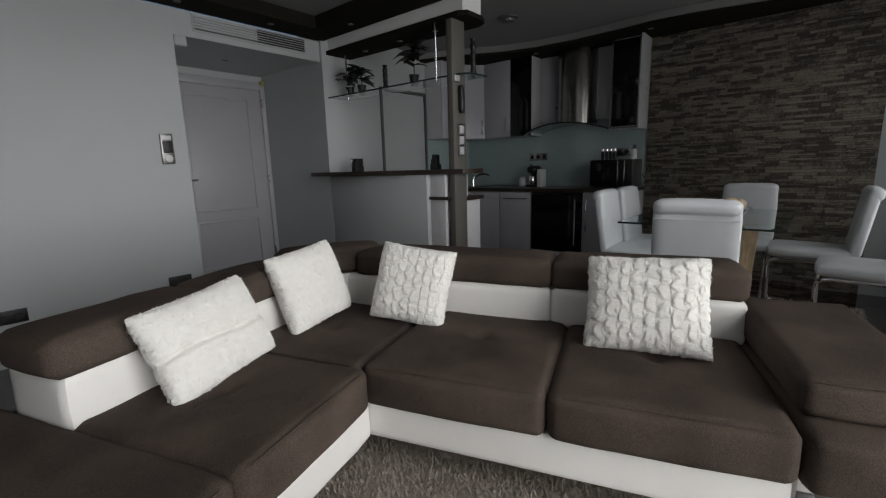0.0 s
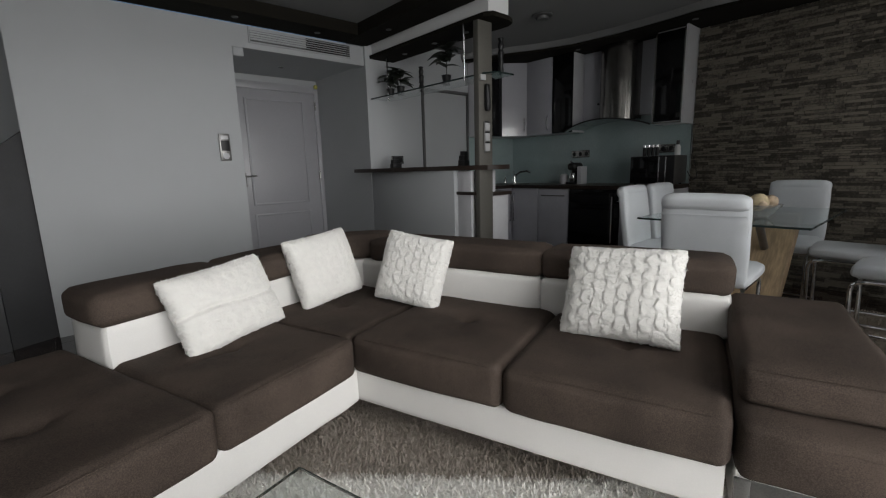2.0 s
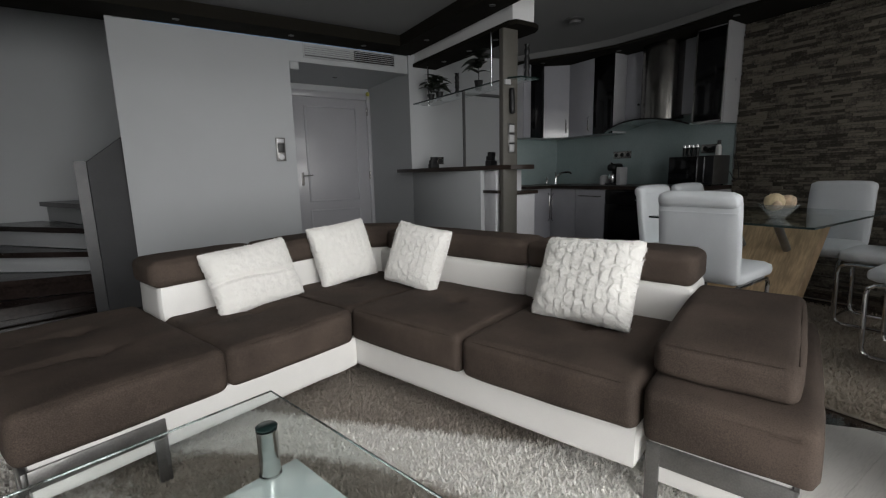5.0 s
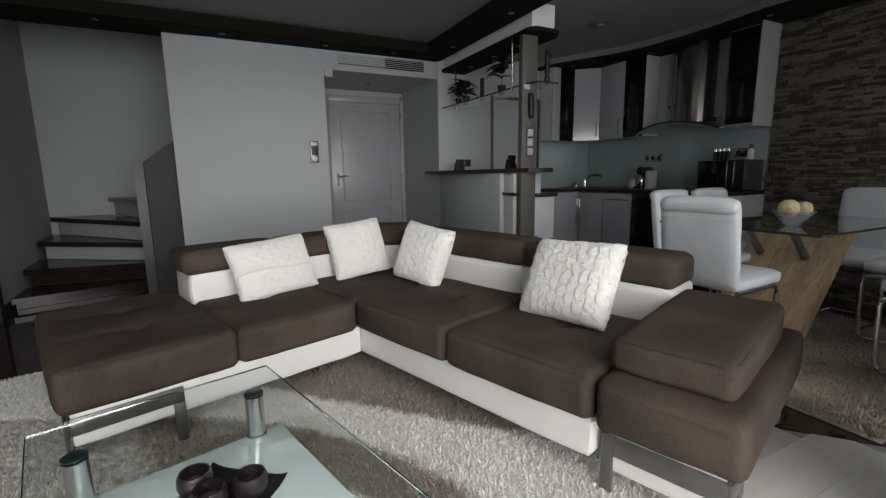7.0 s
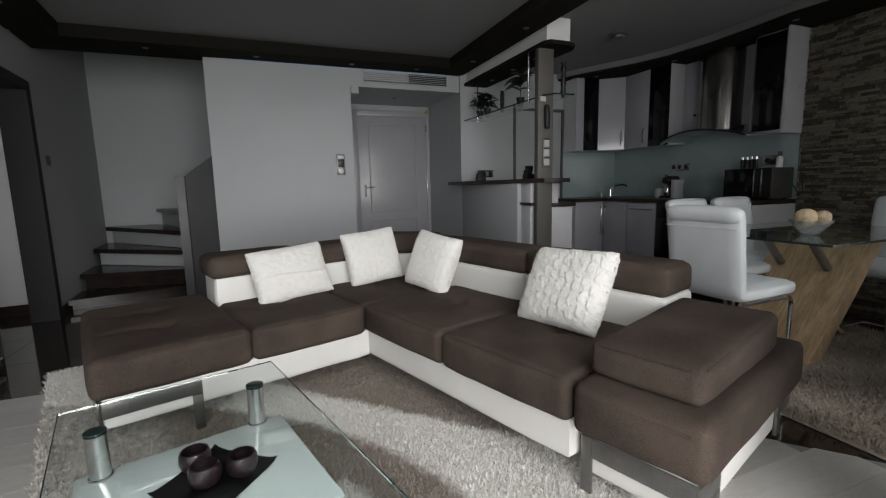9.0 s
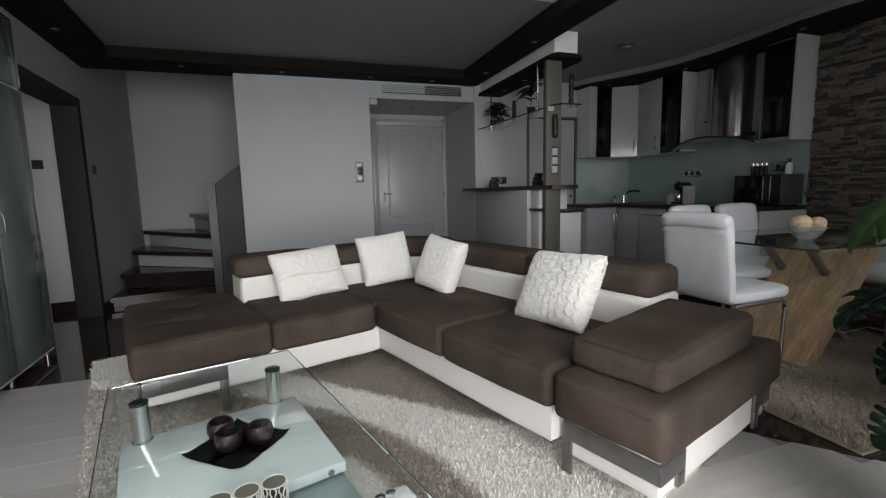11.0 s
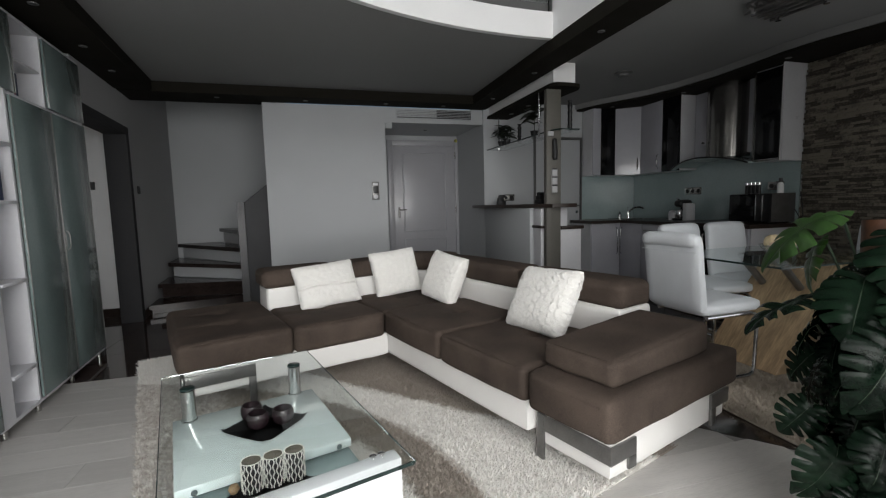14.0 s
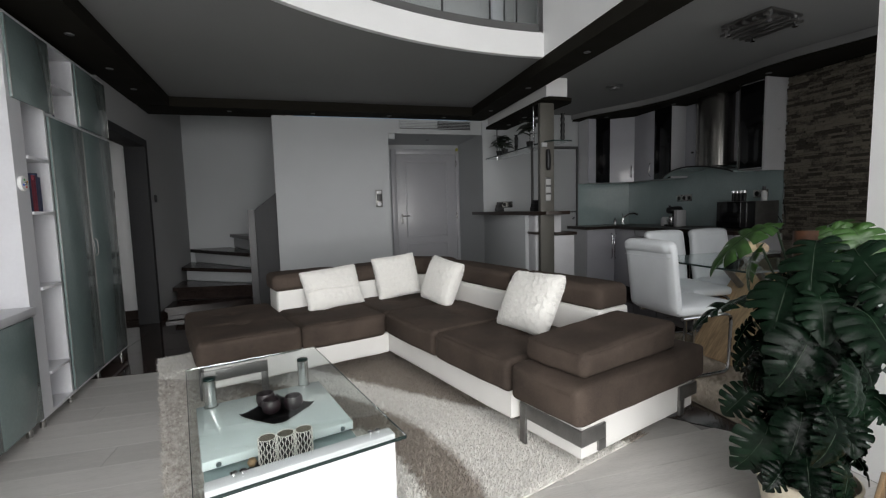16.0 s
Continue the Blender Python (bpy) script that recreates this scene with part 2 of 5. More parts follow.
def tube(bm, pts, r, n=10):
    """A bent round bar through the points."""
    pts = [Vector(p) for p in pts]
    rings = []
    for i, p in enumerate(pts):
        d = (pts[min(i + 1, len(pts) - 1)] - pts[max(i - 1, 0)]).normalized()
        q = d.to_track_quat("Z", "Y")
        rings.append([bm.verts.new(p + q @ Vector((r * math.cos(2 * math.pi * k / n), r * math.sin(2 * math.pi * k / n), 0))) for k in range(n)])
    for a, b in zip(rings, rings[1:]):
        best = min(range(n), key=lambda s: sum((a[k].co - b[(k + s) % n].co).length for k in range(n)))
        for k in range(n):
            bm.faces.new((a[k], a[(k + 1) % n], b[(k + 1 + best) % n], b[(k + best) % n]))
    bm.faces.new(rings[0][::-1])
    bm.faces.new(rings[-1])
    bmesh.ops.recalc_face_normals(bm, faces=bm.faces[:])
    return bm


def lathe(bm, profile, n=24, m=Matrix()):
    rings = []
    for r, z in profile:
        rings.append([bm.verts.new(m @ Vector((r * math.cos(2 * math.pi * k / n), r * math.sin(2 * math.pi * k / n), z))) for k in range(n)])
    for a, b in zip(rings, rings[1:]):
        for k in range(n):
            bm.faces.new((a[k], a[(k + 1) % n], b[(k + 1) % n], b[k]))
    bm.faces.new(rings[0][::-1])
    bm.faces.new(rings[-1])
    return bm


def soft(bm, x0, x1, y0, y1, z0, z1, r=0.04, bulge=0.012, cuts=9, m=None, sag=0.0, dimples=()):
    """An upholstered block: round edges and slightly swollen faces."""
    t = bmesh.new()
    bmesh.ops.create_cube(t, size=2)
    bmesh.ops.subdivide_edges(t, edges=t.edges[:], cuts=cuts, use_grid_fill=True)
    h = Vector(((x1 - x0) / 2, (y1 - y0) / 2, (z1 - z0) / 2))
    c = Vector(((x0 + x1) / 2, (y0 + y1) / 2, (z0 + z1) / 2))
    for v in t.verts:
        u = v.co.copy()
        u = Vector([math.copysign(abs(a) ** 0.8, a) for a in u])
        p = Vector((u.x * h.x, u.y * h.y, u.z * h.z))
        q = Vector([max(-(h[i] - r), min(h[i] - r, p[i])) for i in range(3)])
        d = p - q
        p = q + (d.normalized() * r if d.length > 1e-6 else d)
        if d.length <= 1e-6:
            p = q
        w = [(1 - abs(u[i]) ** 3) for i in range(3)]
        for i in range(3):
            j, k = (i + 1) % 3, (i + 2) % 3
            if abs(u[i]) > 0.6:
                p[i] += math.copysign(bulge * max(0, w[j]) * max(0, w[k]) * abs(u[i]), u[i])
        if sag and u.z > 0.5:
            p.z -= sag * max(0, w[0]) * max(0, w[1])
        p += c
        if u.z > 0.3:
            for bx_, by_ in dimples:
                d2 = (p.x - bx_) ** 2 + (p.y - by_) ** 2
                p.z -= 0.024 * math.exp(-d2 / 0.0020) + 0.012 * math.exp(-((p.y - by_) / 0.014) ** 2) * math.exp(-((p.x - bx_ + 0.08) / 0.20) ** 2) + 0.006 * math.exp(-((p.x - bx_) / 0.02) ** 2) * math.exp(-((p.y - by_) / 0.13) ** 2)
        p += 0.0025 * Vector(noise.noise_vector(p * 9)) + 0.004 * Vector(noise.noise_vector(p * 3.1))
        v.co = m @ p if m is not None else p
    me = bpy.data.meshes.new("t")
    t.to_mesh(me)
    bm.from_mesh(me)
    bpy.data.meshes.remove(me)
    t.free()
    return bm


def prism(bm, outline, z0, z1, m=None):
    """An upright slab over a plan outline, anticlockwise."""
    lo = [bm.verts.new((x, y, z0)) for x, y in outline]
    hi = [bm.verts.new((x, y, z1)) for x, y in outline]
    bm.faces.new(lo[::-1])
    bm.faces.new(hi)
    for i in range(len(lo)):
        j = (i + 1) % len(lo)
        bm.faces.new((lo[i], lo[j], hi[j], hi[i]))
    if m is not None:
        bmesh.ops.transform(bm, matrix=m, verts=bm.verts[:])
    bmesh.ops.recalc_face_normals(bm, faces=bm.faces[:])
    return bm


def mesh_of(name, bm, material, smooth=True):
    me = bpy.data.meshes.new(name)
    bm.to_mesh(me)
    bm.free()
    me.materials.append(material)
    if smooth:
        me.shade_smooth()
        me.set_sharp_from_angle(angle=radians(35))
    return me


def part(name, bm, material, parent, label="", smooth=True):
    ob = new(name, mesh_of(name, bm, material, smooth))
    ob.parent = parent
    if label:
        tagged(ob, label)
    return ob


def thing(name, m, label, category, group="", kind=""):
    ob = new(name)
    ob.empty_display_size = 0.1
    ob.matrix_world = m
    return tagged(ob, label, category, group, kind)


def solid(name, bm, material, m, label, category="", kind="", group="", smooth=True):
    ob = new(name, mesh_of(name, bm, material, smooth))
    ob.matrix_world = m
    return tagged(ob, label, category, group, kind)


def structure(name, bm, material, m, label, smooth=False):
    return solid(name, bm, material, m, label, name.split("_")[0], "structure", smooth=smooth)


R_ = ROOM
I_ = Matrix()

# ---- large structure ----
structure("floor", bx(-4.6, 2.6, -7.6, 1.3, -0.12, -0.008), GROUT, R_, "dark grout bed under polished brown tiles")
structure("floor_stairwell", bx(-0.95, 0.7, 4.2, 5.9, -0.12, -0.001), TILE, I_, "dark polished floor under the winding stair")
wl = bmesh.new()
box(wl, -1.28, -1.12, -4.9, 2.415, 0, 2.44)
box(wl, -0.92, -0.76, -4.9, 2.44, 2.44, 5.3)
box(wl, -1.28, -0.76, 2.415, 2.44, 0, 2.44)
box(wl, -1.28, -0.76, -4.9, -4.8, 0, 2.44)
box(wl, -0.92, -0.76, 3.62, 5.9, 0, 5.3)
box(wl, -0.92, -0.76, 2.44, 3.62, 1.93, 5.3)
structure("wall_west", wl, STAIRWALL, I_, "grey painted wall with a doorway beside the stair")
structure("wall_stair_back", bx(-0.92, 0.8, 5.75, 5.9, 0, 3.1), WALL, I_, "light grey painted wall behind the winding stair")
structure("wall_stair_side", bx(0.70, 0.80, 3.75, 5.75, 0, 3.1), WALL, I_, "grey wall closing the stair side")
structure("ceiling_stair", bx(-0.92, 0.8, 3.62, 5.9, 3.1, 3.2), CEIL, I_, "plain ceiling over the stair")
structure("wall_panel", bx(-2.575, -1.20, 0, 0.14, 0, 2.33), WALL, R_, "pale grey painted wall panel beside the entrance niche")
structure("wall_niche_west", bx(-1.34, -1.20, 0.14, 1.09, 0, 2.33), WALL, R_, "grey side wall of the entrance niche")
structure("wall_niche_east", bx(0.06, 0.20, -0.03, 1.09, 0, 2.44), WALL, R_, "grey side wall of the entrance niche")
structure("wall_niche_lintel", bx(-1.20, 0.06, 0, 0.14, 2.15, 2.33), WALL, R_, "grey lintel above the entrance niche")
structure("ceiling_niche", bx(-1.20, 0.06, 0.14, 1.09, 2.17, 2.25), WALL, R_, "grey lowered ceiling of the entrance niche")
structure("trim_niche", bx(-1.20, -1.11, -0.012, 0.5, 2.075, 2.15, 0.012), WALL, R_, "small stepped cornice at the niche head")
dw = bmesh.new()
box(dw, -1.34, -0.96, 1.09, 1.24, 0, 2.33)
box(dw, 0.03, 0.2, 1.09, 1.24, 0, 2.33)
box(dw, -0.96, 0.03, 1.09, 1.24, 2.06, 2.33)
structure("wall_entrance", dw, WALL, R_, "grey wall round the entrance door")
kb = bmesh.new()
box(kb, 0.20, 0.79, -0.03, 0.12, 0, 2.44)
box(kb, 1.48, 2.5, -0.03, 0.12, 0, 2.44)
box(kb, 0.79, 1.48, -0.03, 0.12, 1.99, 2.44)
structure("wall_kitchen_back", kb, WALL, R_, "pale grey kitchen wall with a grey door")
structure("wall_east", bx(2.36, 2.5, -4.5, -0.03, 0, 2.44), WALL, R_, "kitchen and dining side wall")
structure("wall_dining_front", box(box(box(box(bmesh.new(), 0.12, 0.5, -4.5, -4.35, 0, 2.44), 1.9, 2.5, -4.5, -4.35, 0, 2.44), 0.5, 1.9, -4.5, -4.35, 0, 0.4), 0.5, 1.9, -4.5, -4.35, 2.2, 2.44), WHITE, R_, "white facade wall of the dining corner with a window")
structure("wall_living_east", bx(0.12, 0.27, -7.6, -4.5, 0, 2.44), WALL, R_, "pale grey living room wall beside the window front")
fw = bmesh.new()
for a0, a1, z0, z1 in ((-4.6, -3.55, 0, 5.3), (-0.35, 0.27, 0, 5.3), (-3.55, -0.35, 0, 0.12), (-3.55, -0.35, 2.3, 3.0), (-3.55, -0.35, 4.85, 5.3)):
    box(fw, a0, a1, -7.6, -7.45, z0, z1)
structure("wall_south", fw, WHITE, R_, "white facade with two storeys of windows")
arc = []
for i in range(33):
    a = -0.165 - i * (3.4 / 32)
    arc.append((a, -5.45 + math.sqrt(3.35**2 - (a + 0.3) ** 2)))
outline = [(-0.165, -0.02), *arc, (-4.4, arc[-1][1] - 0.6), (-4.4, -0.02)][::-1]
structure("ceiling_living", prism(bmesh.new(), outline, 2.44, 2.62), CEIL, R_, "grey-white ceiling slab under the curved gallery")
fa = bmesh.new()
prism(fa, [(a, b - 0.004) for a, b in arc] + [(a, b - 0.05) for a, b in arc][::-1], 2.436, 2.635)
structure("trim_gallery_edge", fa, WHITE, R_, "white curved edge of the gallery floor", True)
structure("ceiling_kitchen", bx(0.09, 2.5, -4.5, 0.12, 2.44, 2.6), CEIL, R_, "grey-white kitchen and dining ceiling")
structure("ceiling_roof", bx(-4.6, 2.5, -7.6, 1.3, 5.2, 5.3), WHITE, R_, "white roof ceiling over the double-height room")
structure("wall_gallery_back", bx(-4.6, 2.5, -0.5, -0.35, 2.60, 5.2), WHITE, R_, "white wall at the back of the gallery")
structure("wall_void_east", bx(-0.165, 0.09, -7.45, -2.14, 2.442, 5.2), WHITE, R_, "white upper wall beside the double-height void")
structure("wall_gallery_front", bx(0.091, 2.5, -2.29, -2.14, 2.602, 5.2), WHITE, R_, "white wall closing the upper floor")
structure("wall_gallery_east", bx(2.36, 2.5, -2.139, -0.501, 2.602, 5.2), WHITE, R_, "white side wall of the upper floor")
structure("beam_east", bx(-0.168, 0.09, -7.44, -0.004, 2.335, 2.44), SOFFIT, R_, "dark brown lowered ceiling band with spotlights")
structure("beam_north", bx(-3.95, -0.17, -0.30, -0.004, 2.335, 2.436), SOFFIT, R_, "dark brown lowered ceiling band along the back wall")
structure("beam_stair", bx(-3.95, -2.58, -0.004, 0.14, 2.335, 2.7), SOFFIT, R_, "dark brown band over the stair opening")
structure("beam_west", bx(-1.115, -0.45, -4.8, 3.42, 2.33, 2.434), SOFFIT, I_, "dark brown lowered ceiling band above the wall unit")
wave = [(1.40, -0.05), (1.50, -0.35), (1.64, -0.62), (1.80, -0.92), (1.90, -1.25), (1.93, -1.7), (1.90, -2.15), (1.86, -2.45), (1.88, -2.75), (1.96, -3.1), (2.04, -3.5), (2.08, -4.34)]
fine_wave = []
for (a0, b0), (a1, b1) in zip(wave, wave[1:]):
    fine_wave += [(a0 + (a1 - a0) * k / 4, b0 + (b1 - b0) * k / 4) for k in range(4)]
fine_wave.append(wave[-1])
structure("ceiling_wave", prism(bmesh.new(), fine_wave + [(2.356, -4.34), (2.356, -0.034)], 2.350, 2.438), SOFFIT, R_, "dark brown wavy lowered ceiling above the kitchen units", True)
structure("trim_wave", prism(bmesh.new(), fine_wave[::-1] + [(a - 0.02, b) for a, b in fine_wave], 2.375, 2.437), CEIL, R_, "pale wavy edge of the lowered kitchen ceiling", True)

# hallway seen through the doorway
structure("wall_hall", bx(-1.75, -1.62, 2.35, 4.6, 0, 2.4), WHITE, I_, "white hallway wall beyond the doorway")
structure("wall_hall_end", bx(-1.62, -0.925, 3.95, 4.1, 0, 2.4), WHITE, I_, "white end wall of the hallway")
structure("wall_hall_south", bx(-1.62, -1.29, 2.35, 2.5, 0, 2.4), WHITE, I_, "white end wall of the hallway")
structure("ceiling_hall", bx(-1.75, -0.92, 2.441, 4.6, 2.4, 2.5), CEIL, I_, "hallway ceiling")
structure("baseboard_hall", bx(-1.62, -1.605, 2.5, 3.93, 0, 0.09), WENGE, I_, "dark baseboard in the hallway")
structure("floor_hall", bx(-1.75, -0.80, 2.441, 4.6, -0.1, -0.001), TILE, I_, "dark polished hallway floor")
dt = bmesh.new()
box(dt, -0.93, -0.735, 2.43, 2.475, 0, 2.0, 0.004)
box(dt, -0.93, -0.735, 3.57, 3.66, 0, 2.0, 0.004)
box(dt, -0.93, -0.735, 2.475, 3.57, 1.92, 2.0, 0.004)
structure("trim_doorway", dt, JAMB, I_, "dark grey frame round the hallway doorway")
structure("baseboard_hall_end", bx(-1.60, -0.93, 3.935, 3.95, 0, 0.10), WENGE, I_, "dark baseboard at the end of the hallway")
structure("baseboard_west", bx(-0.76, -0.745, 3.665, 4.3, 0, 0.09), WENGE, I_, "dark baseboard beside the stair")

# windows behind the walk
def window(name, a0, a1, z0, z1, b, m):
    w = thing(name, m, "white framed window with clear glass and daylight", "window", kind="structure")
    fr = bmesh.new()
    for x0, x1, y0, y1 in ((a0, a0 + 0.06, z0, z1), (a1 - 0.06, a1, z0, z1), (a0 + 0.06, a1 - 0.06, z0, z0 + 0.06), (a0 + 0.06, a1 - 0.06, z1 - 0.06, z1), ((a0 + a1) / 2 - 0.04, (a0 + a1) / 2 + 0.04, z0 + 0.06, z1 - 0.06)):
        box(fr, x0, x1, b - 0.04, b + 0.04, y0, y1, 0.004)
    part("window_frame", fr, WHITE, w)
    for x0, x1 in ((a0 + 0.06, (a0 + a1) / 2 - 0.04), ((a0 + a1) / 2 + 0.04, a1 - 0.06)):
        part("pane", bx(x0, x1, b - 0.006, b + 0.006, z0 + 0.06, z1 - 0.06), PANE, w, smooth=False).visible_shadow = False


window("window_1", -3.55, -0.35, 0.12, 2.3, -7.53, R_)
window("window_2", -3.55, -0.35, 3.0, 4.85, -7.53, R_)
window("window_3", 0.5, 1.9, 0.4, 2.2, -4.43, R_)

# entrance door
d = thing("door_1", R_, "closed white panelled entrance door with steel handle", "door", kind="structure")
fr = bmesh.new()
box(fr, -1.02, -0.94, 1.05, 1.10, 0, 2.10, 0.006)
box(fr, 0.01, 0.059, 1.05, 1.10, 0, 2.10, 0.006)
box(fr, -0.94, 0.01, 1.05, 1.10, 2.02, 2.10, 0.006)
part("door_frame", fr, DOORPAINT, d)
part("door_leaf", bx(-0.94, 0.01, 1.075, 1.115, 0.01, 2.02, 0.003), DOORPAINT, d)
for z0, z1 in ((0.15, 0.655), (0.755, 1.925)):
    pm = bmesh.new()
    for x0, x1, y0, y1 in ((-0.80, -0.778, z0, z1), (-0.152, -0.13, z0, z1), (-0.778, -0.152, z0, z0 + 0.022), (-0.778, -0.152, z1 - 0.022, z1)):
        box(pm, x0, x1, 1.058, 1.076, y0, y1, 0.005)
    part("panel_moulding", pm, DOORPAINT, d)
h = bmesh.new()
box(h, -0.880, -0.850, 1.062, 1.076, 0.96, 1.12, 0.005)
rod(h, (-0.865, 1.07, 1.08), (-0.865, 1.02, 1.08), 0.010)
rod(h, (-0.870, 1.02, 1.08), (-0.755, 1.02, 1.085), 0.009)
rod(h, (-0.865, 1.07, 0.985), (-0.865, 1.045, 0.985), 0.014)
part("door_handle", h, BRACKET, d, "satin metal lever handle")
for z in (0.25, 1.07, 1.88):
    part("hinge", rod(bmesh.new(), (0.008, 1.045, z - 0.05), (0.008, 1.045, z + 0.05), 0.010), STEEL, d)

# kitchen door
d = thing("door_2", R_, "closed light grey flush door behind the bar", "door", kind="structure")
part("door_leaf", bx(0.80, 1.47, -0.028, 0.01, 0.01, 1.975, 0.003), WALL, d)
fr = bmesh.new()
box(fr, 0.765, 0.795, -0.05, -0.02, 0, 2.01, 0.003)
box(fr, 1.475, 1.495, -0.05, -0.02, 0, 2.01, 0.003)
box(fr, 0.795, 1.475, -0.05, -0.02, 1.98, 2.01, 0.003)
part("door_frame", fr, TRIMGREY, d)
h = bmesh.new()
rod(h, (1.42, -0.03, 1.09), (1.42, -0.08, 1.09), 0.009)
rod(h, (1.43, -0.08, 1.09), (1.32, -0.08, 1.09), 0.009)
rod(h, (1.42, -0.03, 1.0), (1.42, -0.045, 1.0), 0.02)
part("door_handle", h, CHROME, d, "chrome lever handle")

# air vent over the niche
v = thing("air_vent", R_, "white slatted air conditioning vent above the niche", "air vent")
part("frame", box(box(box(box(bmesh.new(), -1.06, -0.09, -0.014, -0.002, 2.312, 2.326), -1.06, -0.09, -0.014, -0.002, 2.196, 2.208), -1.06, -1.05, -0.014, -0.002, 2.208, 2.312), -0.10, -0.09, -0.014, -0.002, 2.208, 2.312), WALL, v)
part("backing", bx(-0.55, -0.10, -0.006, -0.002, 2.208, 2.312), BLACK, v)
part("panel", bx(-1.05, -0.55, -0.008, -0.002, 2.208, 2.312), TRIMGREY, v)
for i in range(5):
    z = 2.222 + i * 0.019
    part("slat", bx(-0.548, -0.102, -0.016, -0.008, z, z + 0.0045), WALL, v)
    part("slat", bx(-1.048, -0.552, -0.016, -0.009, z, z + 0.0145), WALL, v)

# bar, pillar and the lowered box above
b = thing("bar_counter", R_, "grey half wall with a dark wood bar top", "bar counter")
part("half_wall", bx(0.06, 0.20, -1.30, -0.034, 0, 1.085, 0.004), WALL, b)
top = [(-0.055, 0.12), (-0.055, -0.01), (0.02, -0.9), (0.09, -1.50), (0.15, -1.60), (0.28, -1.64), (0.42, -1.60), (0.49, -1.48), (0.50, -1.30), (0.46, -0.034)]
part("bar_top", prism(bmesh.new(), top + [(0.058, -0.034), (0.058, 0.12)], 1.088, 1.125), WENGE, b, "dark wood bar top with rounded end")
part("end_cabinet", bx(0.10, 0.40, -1.46, -1.302, 0, 1.08, 0.004), KITWHITE, b)
part("ledge", bx(0.085, 0.123, -1.505, -1.29, 0.885, 0.912, 0.004), WENGE, b)
part("low_cabinet", bx(0.305, 0.545, -1.48, -0.04, 0.0, 0.865, 0.004), KITWHITE, b)
part("low_top", bx(0.305, 0.56, -1.51, -0.034, 0.868, 0.90, 0.005), WENGE, b)
solid("pillar", bx(0.117, 0.272, -1.545, -1.49, 0, 2.214, 0.004), PILLAR, R_, "taupe painted square pillar beside the bar", "pillar", "structure")
structure("trim_bar_box", bx(0.14, 0.37, -1.63, -0.034, 2.252, 2.438), WHITE, R_, "white lowered box above the bar")
board = [(0.11, -0.036), (0.12, -1.60), (0.16, -1.66), (0.34, -1.66), (0.42, -1.63), (0.46, -1.55), (0.45, -1.40), (0.42, -0.9), (0.40, -0.036)]
structure("trim_bar_board", prism(bmesh.new(), board, 2.216, 2.25), SOFFIT, R_, "dark brown curved board above the bar")
sh = thing("glass_shelf", R_, "clear glass shelf hung on chrome rods over the bar", "shelf")
part("pane", prism(bmesh.new(), [(0.10, -0.04), (0.16, -1.56), (0.21, -1.655), (0.405, -1.655), (0.405, -1.45), (0.36, -0.04)], 1.822, 1.830), CLEAR, sh, smooth=False).visible_shadow = False
ed = bmesh.new()
for p, q in (((0.10, -0.04), (0.16, -1.56)), ((0.16, -1.56), (0.21, -1.655)), ((0.21, -1.655), (0.405, -1.655))):
    dx, dy = q[0] - p[0], q[1] - p[1]
    n_ = math.hypot(dx, dy)
    ox, oy = dy / n_ * 0.003, -dx / n_ * 0.003
    prism(ed, [(p[0] - ox, p[1] - oy), (q[0] - ox, q[1] - oy), (q[0] + ox, q[1] + oy), (p[0] + ox, p[1] + oy)][::1], 1.820, 1.832)
part("edge", ed, EDGE, sh)
for x, y in ((0.19, -0.22), (0.125, -1.38)):
    part("hanging_rod", rod(bmesh.new(), (x, y, 1.79), (x, y, 2.216), 0.009), CHROME, sh)

part("clip", bx(0.125, 0.185, -1.562, -1.546, 1.775, 1.818, 0.004), STAIRWALL, sh, "small pale shelf clip")

# stair
st = thing("winding_stair", I_, "winding stair with dark polished treads and pale risers", "stairs")
PIV = (0.34, 4.05)
ring = [(-0.745, 3.72), (-0.745, 3.87), (-0.745, 4.33), (-0.745, 4.95), (-0.745, 5.67), (-0.19, 5.735), (0.25, 5.735), (0.68, 5.735)]
TREADS = (0, 0.105, 0.275, 0.463, 0.662, 0.868, 1.07)
for i in range(1, 7):
    z = TREADS[i]
    p, q = ring[i], ring[i + 1]
    out = [PIV, (PIV[0] - 0.02, PIV[1] + 0.03), q, p]
    if i == 4:
        out = [PIV, (PIV[0], PIV[1] + 0.03), (-0.19, 5.735), (-0.745, 5.735), p]
    tread = bmesh.new()
    prism(tread, out, z - 0.048, z)
    part("tread", tread, TREADSTONE, st)
    dx, dy = PIV[0] - p[0], PIV[1] - p[1]
    L = math.hypot(dx, dy)
    nx, ny = -dy / L * 0.02, dx / L * 0.02
    ris = bmesh.new()
    q0 = (p[0] + dx * 0.02 + nx * 2.5, p[1] + dy * 0.02 + ny * 2.5)
    q1 = (PIV[0] + nx * 2.5 - dx * 0.08, PIV[1] + ny * 2.5 - dy * 0.08)
    prism(ris, [q0, q1, (q1[0] + nx, q1[1] + ny), (q0[0] + nx, q0[1] + ny)], TREADS[i - 1] + 0.002, z - 0.050)
    part("riser", ris, WALL if i > 2 else TREADSTONE, st, "pale grey riser" if i > 2 else "dark polished riser")
pn = bmesh.new()
prism(pn, [(0.225, 3.60), (0.30, 3.60), (0.30, 3.66), (0.225, 3.66)], 0, 1.225)
part("newel", pn, GREYPANEL, st, "dark grey newel post")
sp = bmesh.new()
